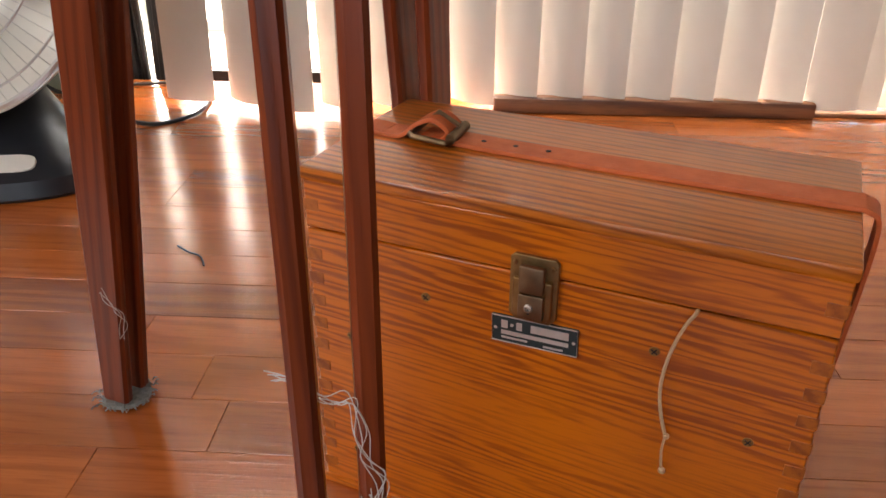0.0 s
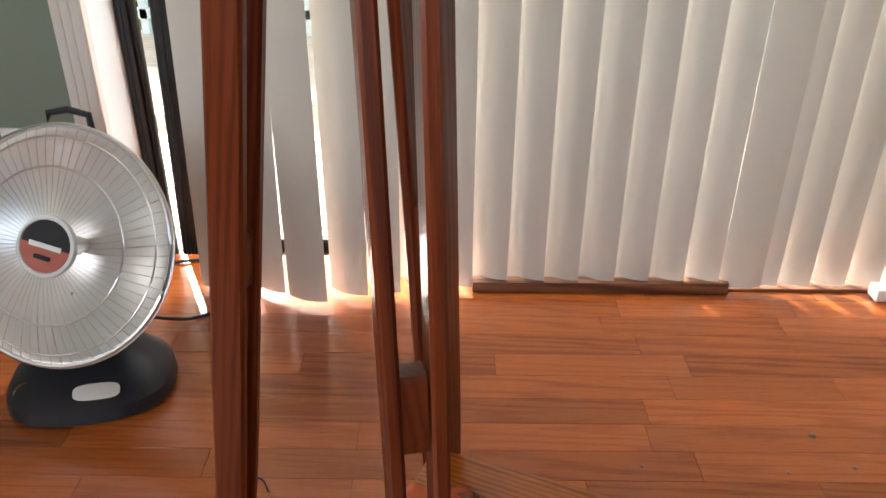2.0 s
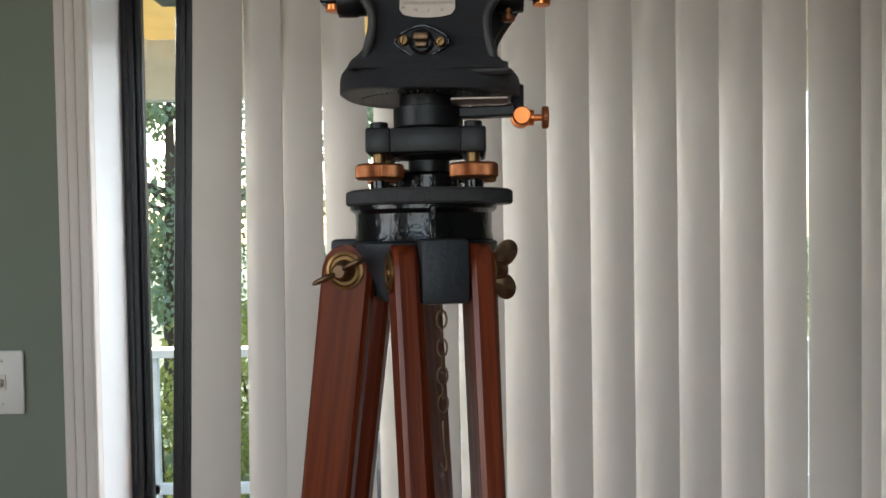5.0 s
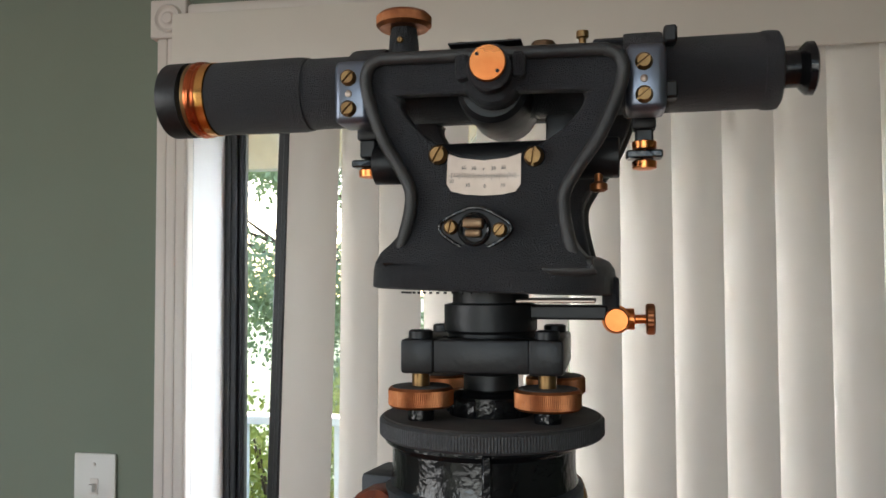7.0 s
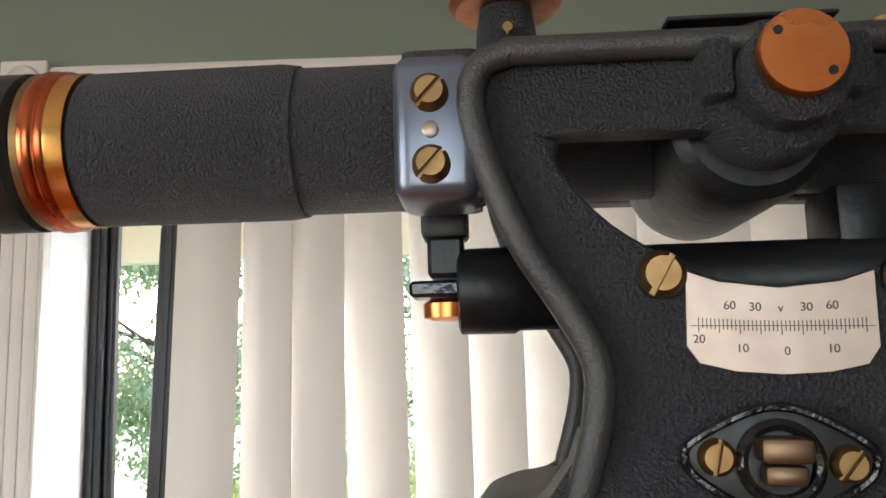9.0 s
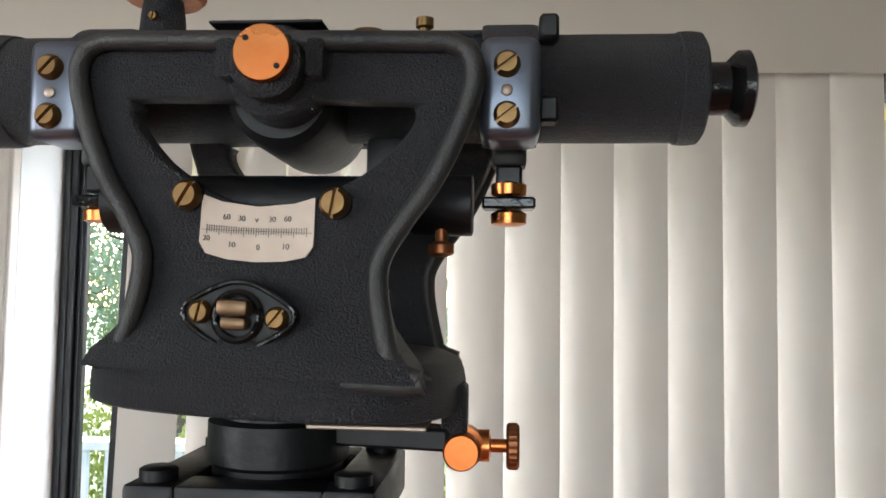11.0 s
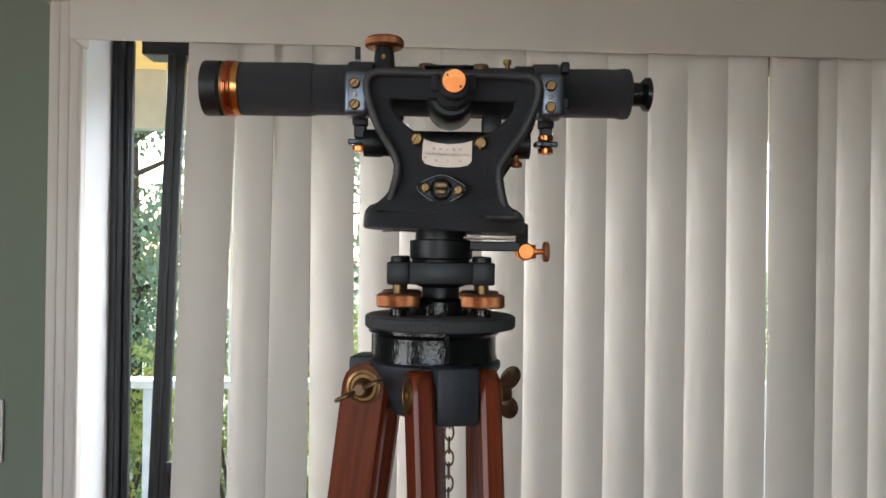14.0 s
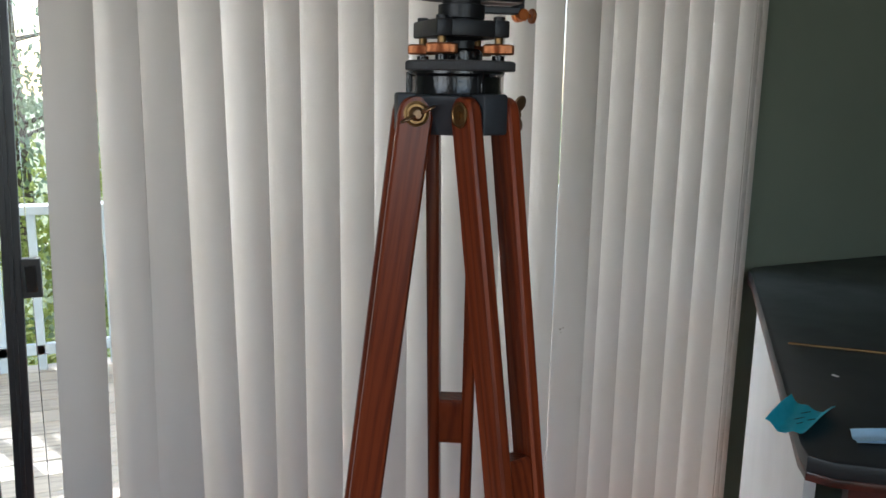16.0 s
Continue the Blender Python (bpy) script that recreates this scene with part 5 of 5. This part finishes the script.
# base: a rounded sloping foot with a neck
base = bmesh.new()
ctr = Vector((-0.575, 0.560))
ang = radians(12)
sect = []
for z, sx, sy, dy in ((0.0, 0.135, 0.105, -0.01), (0.006, 0.140, 0.112, -0.01), (0.028, 0.138, 0.108, -0.008), (0.042, 0.128, 0.092, 0.0), (0.055, 0.105, 0.066, 0.015), (0.075, 0.075, 0.045, 0.030), (0.105, 0.050, 0.032, 0.045), (0.150, 0.036, 0.026, 0.060), (0.20, 0.030, 0.024, 0.068)):
    l = []
    for x, y in sup(sx, sy, 48, 2.6):
        y += dy
        l.append((ctr.x + x * math.cos(ang) - y * math.sin(ang), ctr.y + x * math.sin(ang) + y * math.cos(ang), z))
    sect.append(l)
rings(base, sect)
hp(part("foot", base, M_PLASTIC, heater, "glossy black plastic heater foot"))
LB = Matrix.Translation((-0.537, 0.480, 0.0445)) @ Matrix.Rotation(ang, 4, "Z") @ Matrix.Rotation(radians(30), 4, "X")
label_plate = bmesh.new()
rings(label_plate, [[LB @ Vector((x * k, y * k, z)) for x, y in sup(0.038, 0.015, 40, 3.2)] for z, k in ((-0.004, 1.0), (0.0010, 1.0), (0.0016, 0.97))])
hp(part("foot_label", label_plate, M_LABEL, heater, "rounded silver label"))
hp(part("foot_recess", lathe(bmesh.new(), [(0.017, -0.004), (0.019, 0.0005), (0.016, 0.0012), (0.014, -0.002), (0.0, -0.003)], Matrix.Translation((-0.660, 0.482, 0.0375)) @ Matrix.Rotation(ang, 4, "Z") @ Matrix.Rotation(radians(38), 4, "X"), 28), M_BRONZE, heater, "round brown tilt window in the foot"))
hp(part("carry_handle", tube(bmesh.new(), [HM @ Vector(p) for p in ((-0.04, 0.185, -0.02), (-0.035, 0.215, -0.012), (0.0, 0.222, -0.010), (0.035, 0.215, -0.012), (0.04, 0.185, -0.02))], 0.006, 10), M_PLASTIC, heater, "black carrying handle"))
hp(part("power_cord", tube(bmesh.new(), smooth_line([(-0.52, 0.70, 0.05), (-0.46, 0.76, 0.006), (-0.40, 0.82, 0.005), (-0.41, 0.93, 0.005), (-0.47, 1.0, 0.005), (-0.58, 0.98, 0.006), (-0.70, 0.93, 0.006), (-0.816, 0.91, 0.15), (-0.816, 0.895, 0.303)], 8), 0.0035, 8), M_RUBBER, heater, "thin black power cord"))
ou = tagged(part("wall_outlet", box(bmesh.new(), (-0.852, 0.943, 0.222), (-0.778, 0.9495, 0.339), 0.003, 2), M_WHITE), "off-white wall outlet plate", "outlet")
part("plug", box(bmesh.new(), (-0.832, 0.905, 0.285), (-0.800, 0.943, 0.322), 0.005, 2), M_RUBBER, ou, "black plug in the outlet")

# ---- corner desk ----
DZ = 0.85
desk = thing("corner_desk", pose(1.0, 0.45, 0), "black-topped desk with white side and dark wooden front in the corner", "desk")


def dk(ob):
    ob.matrix_parent_inverse = pose(1.0, 0.45, 0).inverted()
    return ob


edge = [(1.262, 0.915), (1.30, 0.94), (1.40, 0.942), (1.9, 0.942), (1.9, -0.60), (1.05, -0.42), (0.530, -0.030), (0.512, 0.0), (0.535, 0.035), (1.235, 0.872)]


def slab(pts, z0, z1, bevel):
    b = bmesh.new()
    rings(b, [[(x, y, z) for x, y in pts] for z in (z0, z1)])
    if bevel:
        bmesh.ops.bevel(b, geom=[e for e in b.edges if abs(e.verts[0].co.z - e.verts[1].co.z) < 1e-6], offset=bevel, segments=2, affect="EDGES", profile=0.5)
    return b


dk(part("desk_top", slab(edge, DZ - 0.024, DZ, 0.003), M_DESKTOP, desk, "matt black desk top with a rounded corner"))
dk(part("top_edge", slab([(x * 0.996 + 0.004, y * 0.996 + 0.002) for x, y in edge], DZ - 0.038, DZ - 0.0245, 0.002), M_MAHOG, desk, "dark mahogany edge moulding"))
u = Vector((0.70, 0.837, 0)).normalized()
nrm = Vector((-u.y, u.x, 0))
p0, p1 = Vector((0.60, 0.085, 0)), Vector((1.245, 0.86, 0))
b = bmesh.new()
rings(b, [[(*(p0 - nrm * 0.005)[:2], z), (*(p1 - nrm * 0.005)[:2], z), (*(p1 - nrm * 0.022)[:2], z), (*(p0 - nrm * 0.022)[:2], z)] for z in (0.0, DZ - 0.0385)])
dk(part("side_panel", b, M_DESKWHITE, desk, "white side panel", False))
v = Vector((0.80, -0.60, 0)).normalized()
# the bay is no hollow: a black slab paints the shade inside it
for d0, d1, m_, nm, z0, z1 in ((0.0, 0.10, M_MAHOG, "front_post", 0.0, DZ - 0.0385), (0.1005, 0.62, M_INK_SHADE, "open_bay", 0.05, DZ - 0.15), (0.1005, 0.62, M_MAHOG, "front_rail", DZ - 0.149, DZ - 0.0385)):
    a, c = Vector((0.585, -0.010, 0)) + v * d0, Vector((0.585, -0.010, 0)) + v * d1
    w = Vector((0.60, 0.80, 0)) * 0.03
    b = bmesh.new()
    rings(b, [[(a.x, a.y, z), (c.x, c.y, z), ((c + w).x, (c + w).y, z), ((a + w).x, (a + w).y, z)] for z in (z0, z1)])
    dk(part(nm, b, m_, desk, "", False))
stick = tagged(part("thin_stick", rod(bmesh.new(), (0.862, 0.380, DZ + 0.0026), (1.03, 0.235, DZ + 0.0026), 0.0024, 8), M_BRASS), "thin gold and dark stick lying on the black desk", "stick")


def paper(name, corners, lift, material, label):
    """A small curled sheet: four corners, edges bowed upward."""
    b = bmesh.new()
    n = 12
    A, B, C_, D_ = [Vector((*c, DZ)) for c in corners]
    for s in (0.0, 0.0006):
        grid = []
        for i in range(n + 1):
            row = []
            for j in range(n + 1):
                p = A.lerp(B, i / n).lerp(D_.lerp(C_, i / n), j / n)
                curl = lift * ((2 * i / n - 1) ** 2 * 0.9 + 0.25 * math.sin(3.1 * j / n + i))
                row.append(b.verts.new(p + Vector((0, 0, 0.0015 + s + max(0, curl)))))
            grid.append(row)
        for i in range(n):
            for j in range(n):
                b.faces.new((grid[i][j], grid[i + 1][j], grid[i + 1][j + 1], grid[i][j + 1]))
    return tagged(part(name, b, material), label, "paper")


pb = paper("curled_paper", [(0.520, 0.088), (0.552, 0.040), (0.652, 0.082), (0.632, 0.148)], 0.016, M_BLUE, "small curled turquoise packet with scribbled marks on the desk")
b = bmesh.new()
for x, y, l in ((0.575, 0.085, 0.02), (0.59, 0.075, 0.015), (0.602, 0.098, 0.018), (0.566, 0.072, 0.012)):
    box(b, (x, y, DZ + 0.008), (x + l, y + 0.0015, DZ + 0.0086), 0, 1)
part("scribble", b, M_INK_SHADE, pb)
paper("curled_paper", [(0.622, 0.030), (0.60, -0.005), (0.70, -0.05), (0.73, -0.02)], 0.008, M_PALEBLUE, "pale blue curled paper on the desk")
tagged(part("paper_scrap", box(bmesh.new(), (0.80, 0.21, DZ + 0.0005), (0.806, 0.222, DZ + 0.0015), 0, 1), M_WHITE), "tiny white paper scrap on the desk", "paper")

# small things on the floor
for x, y, r in ((0.661, 0.432, 0.006), (0.591, 0.349, 0.004), (0.364, 0.36, 0.003), (0.70, 0.36, 0.004)):
    rk = random.Random(int(x * 1000))
    b = bmesh.new()
    bmesh.ops.create_icosphere(b, subdivisions=2, radius=r)
    for q in b.verts:
        q.co *= rk.uniform(0.7, 1.1)
        q.co.z = max(q.co.z * 0.6, -r * 0.3)
    bmesh.ops.translate(b, vec=(x, y, r * 0.32), verts=b.verts)
    tagged(part("crumb", b, M_BRONZE), "small brown crumb on the laminate floor", "crumb", "floor crumbs")
scrap = tagged(part("paper_scrap", box(bmesh.new(), (0.955, 0.845, 0.001), (1.04, 0.885, 0.03), 0.004, 2), M_JAMB), "white plastic scrap lying on the floor under the blind", "plastic scrap")
b = tube(bmesh.new(), smooth_line([(-0.262, 0.345, 0.002), (-0.245, 0.330, 0.003), (-0.228, 0.322, 0.002), (-0.216, 0.300, 0.002)], 5), 0.0012, 6)
tagged(part("twig", b, M_INK_SHADE), "tiny dark twig on the floor", "twig")

# ---- outside ----
tagged(part("ground", box(bmesh.new(), (-60, 1.3, -1.2), (60, 120, -0.9)), M_GRASS, None, "", False), "green lawn beyond the deck", "ground", "", "structure")
deck = tagged(part("deck", box(bmesh.new(), (-4, 1.18, -0.30), (4, 4.1, -0.262)), M_SUBFLOOR, None, "", False), "weathered wooden deck outside the door", "deck", "", "structure")
for i in range(20):
    y = 1.19 + 0.145 * i
    part("deck_board", box(bmesh.new(), (-4, y, -0.2615), (4, y + 0.139, -0.235), 0.004, 1), M_DECK, deck)
railing = thing("deck_railing", pose(-1, 4.0, -0.235), "pale blue painted wooden deck railing", "railing")


def rp(ob):
    ob.matrix_parent_inverse = pose(-1, 4.0, -0.235).inverted()
    return ob


rp(part("top_rail", box(bmesh.new(), (-5, 3.93, 0.63), (4, 4.07, 0.675), 0.004, 1), M_RAIL, railing))
rp(part("bottom_rail", box(bmesh.new(), (-5, 3.98, -0.15), (4, 4.02, -0.09), 0.004, 1), M_RAIL, railing))
for i in range(48):
    x = -5 + 0.185 * i
    w = 0.045 if i % 8 else 0.09
    rp(part("baluster", box(bmesh.new(), (x, 3.98, -0.235), (x + w, 4.02, 0.63), 0.003, 1), M_RAIL, railing))
cover = thing("patio_cover", pose(0, 2.5, 2.2), "white patio cover with beams and a yellowed panel roof", "patio cover")


def pc(ob):
    ob.matrix_parent_inverse = pose(0, 2.5, 2.2).inverted()
    return ob


pc(part("roof_panel", box(bmesh.new(), (-3.3, 1.14, 2.45), (5, 4.4, 2.48)), M_EAVE, cover, "yellowed translucent panel"))
for i in range(11):
    x = -3.2 + 0.72 * i
    pc(part("rafter", box(bmesh.new(), (x, 1.2, 2.32), (x + 0.05, 4.198, 2.449), 0.003, 1), M_BEAM, cover))
pc(part("fascia_beam", box(bmesh.new(), (-3.3, 4.2, 2.10), (5, 4.3, 2.449), 0.004, 1), M_BEAM, cover))
for x in (-3.2, -1.05, 1.4):
    pc(part("post", box(bmesh.new(), (x, 4.12, -0.235), (x + 0.09, 4.195, 2.319), 0.004, 1), M_BEAM, cover))
    br = Matrix.Translation((x + 0.045, 4.155, 1.72)) @ Matrix.Rotation(radians(40), 4, "Y")
    pc(part("brace", box(bmesh.new(), (-0.03, -0.02, 0), (0.03, 0.02, 0.75), 0.003, 1, br), M_BEAM, cover))


def leaves(bm, centre, radius, count, size, rnd, squash=0.8):
    for i in range(count):
        d = Vector((rnd.gauss(0, 1), rnd.gauss(0, 1), rnd.gauss(0, 1))).normalized() * radius * rnd.random() ** 0.4
        d.z *= squash
        p = Vector(centre) + d
        e = Euler((rnd.uniform(0, 6.3), rnd.uniform(0, 6.3), rnd.uniform(0, 6.3))).to_matrix()
        s = size * rnd.uniform(0.6, 1.4)
        q = [p + e @ Vector(v) * s for v in ((-0.5, 0, 0), (0, -0.28, 0.08), (0.5, 0, 0), (0, 0.28, 0.08))]
        bm.faces.new([bm.verts.new(x) for x in q])


def tree(x, y, h, spread, seed, material, label):
    rnd = random.Random(seed)
    t = thing("tree", pose(x, y, -0.9), label, "tree", "garden trees")
    b = bmesh.new()
    lathe(b, [(0.16, 0), (0.12, h * 0.3), (0.08, h * 0.6), (0.02, h * 0.95)], None, 10)
    for i in range(9):
        a, z = rnd.uniform(0, 6.28), h * rnd.uniform(0.25, 0.8)
        rod(b, (0, 0, z), (spread * 0.7 * math.cos(a), spread * 0.7 * math.sin(a), z + rnd.uniform(0.2, 0.7)), 0.045, 6, 0.012)
    part("trunk", b, M_BARK, t)
    b = bmesh.new()
    for i in range(34):
        a, r, z = rnd.uniform(0, 6.28), spread * rnd.random() ** 0.6, h * rnd.uniform(0.18, 1.0)
        k = 1.15 - 0.6 * z / h
        leaves(b, (r * k * math.cos(a), r * k * math.sin(a), z), spread * rnd.uniform(0.22, 0.42), 320, 0.085, rnd)
    part("crown", b, material, t, "", False)


for i, (x, y, h, sp, m_) in enumerate(((-3.4, 9.5, 4.6, 1.5, M_LEAF), (-1.4, 11.5, 5.5, 1.9, M_LEAF), (0.9, 10.5, 5.0, 1.7, M_LEAF), (-5.8, 10.5, 5.2, 1.8, M_LEAF), (3.4, 11, 5.4, 1.9, M_LEAF), (-8.2, 12, 6, 2.2, M_LEAF))):
    tree(x, y, h, sp, 11 + i, m_, "tall grey-green leafy garden tree")


def shrub(x, y, r, h, seed):
    rnd = random.Random(seed)
    t = thing("shrub", pose(x, y, -0.9), "bright yellow-green garden shrub behind the railing", "shrub", "garden shrubs")
    b = bmesh.new()
    for i in range(6):
        a = rnd.uniform(0, 6.28)
        rod(b, (0, 0, 0), (0.4 * r * math.cos(a), 0.4 * r * math.sin(a), h * 0.7), 0.02, 6, 0.008)
    part("stem", b, M_BARK, t)
    b = bmesh.new()
    for i in range(20):
        leaves(b, (rnd.uniform(-1, 1) * r * 0.75, rnd.uniform(-1, 1) * r * 0.75, h * rnd.uniform(0.15, 0.9)), r * 0.4, 170, 0.055, rnd)
    part("foliage", b, M_LEAFLIGHT, t, "", False)


for i in range(9):
    shrub(-5.2 + 1.0 * i, 5.3 + 0.35 * (i % 2), 0.75, 1.55 + 0.25 * (i % 3), 40 + i)
# covered barbecue and a folded red parasol on the deck
grill = tagged(part("covered_barbecue", bmesh.new(), M_GRILL), "black vinyl covered barbecue on the deck", "barbecue")
b = bmesh.new()
rings(b, [[(-0.13 + x, 1.95 + y, z) for x, y in sup(0.20 * k, 0.22 * k, 40, 3)] for z, k in ((-0.234, 1.0), (0.1, 0.97), (0.42, 0.93), (0.55, 0.9), (0.66, 0.7), (0.70, 0.4))])
grill.data = mesh_of(b, "covered_barbecue", M_GRILL)
b = bmesh.new()
rings(b, [[(-0.075 + 0.7 * r * math.cos(a * math.pi / 8) * (1 + 0.25 * (a % 2)), 1.36 + 0.7 * r * math.sin(a * math.pi / 8) * (1 + 0.25 * (a % 2)), z) for a in range(16)] for z, r in ((0.05, 0.034), (0.12, 0.046), (0.45, 0.040), (0.66, 0.016))])
par = tagged(part("folded_parasol", b, M_CLOTHRED), "folded red canvas parasol standing on the deck", "parasol")
part("parasol_pole", rod(bmesh.new(), (-0.075, 1.36, -0.234), (-0.075, 1.36, 0.68), 0.010), M_ALU, par)

# ---- laminate floor, strip by strip ----
floor = tagged(part("floor", box(bmesh.new(), (ROOM[0], -2.75, -0.08), (ROOM[2], 1.035, -0.0065)), M_SUBFLOOR, None, "", False), "glossy reddish wood laminate floor in narrow strips", "floor", "", "structure")
tagged(part("sill_floor", box(bmesh.new(), (-0.612, 1.036, -0.08), (1.18, 1.10, -0.072)), M_ALU, None, "", False), "dark recessed door sill", "sill", "", "structure")
rf = random.Random(21)
SW = 0.0655
far = bmesh.new()
cache = {}
y = -2.75
row = 0
while y < 1.03:
    x = ROOM[0] - rf.uniform(0, 0.4)
    y1 = min(y + SW, 1.034)
    while x < ROOM[2]:
        L = rf.choice((0.30, 0.36, 0.42, 0.48))
        a, c = max(x, ROOM[0]), min(x + L, ROOM[2])
        if c - a > 0.02:
            near = -1.0 < a and c < 1.35 and y > -0.35
            if near and y1 - y > 0.06:
                if L not in cache:
                    cache[L] = mesh_of(box(bmesh.new(), (-L / 2 + 0.0002, -SW / 2 + 0.0002, -0.006), (L / 2 - 0.0002, SW / 2 - 0.0002, 0), 0.0003, 1), "plank", M_FLOOR)
                ob = new("plank", cache[L])
                ob.parent = floor
                ob.location = (x + L / 2, y + SW / 2, 0)
            else:
                box(far, (a + 0.0002, y + 0.0002, -0.006), (c - 0.0002, y1 - 0.0002, 0))
        x += L
    y += SW
    row += 1
tagged(part("far_planks", far, M_FLOOR, floor, "", False), kind="stuff")
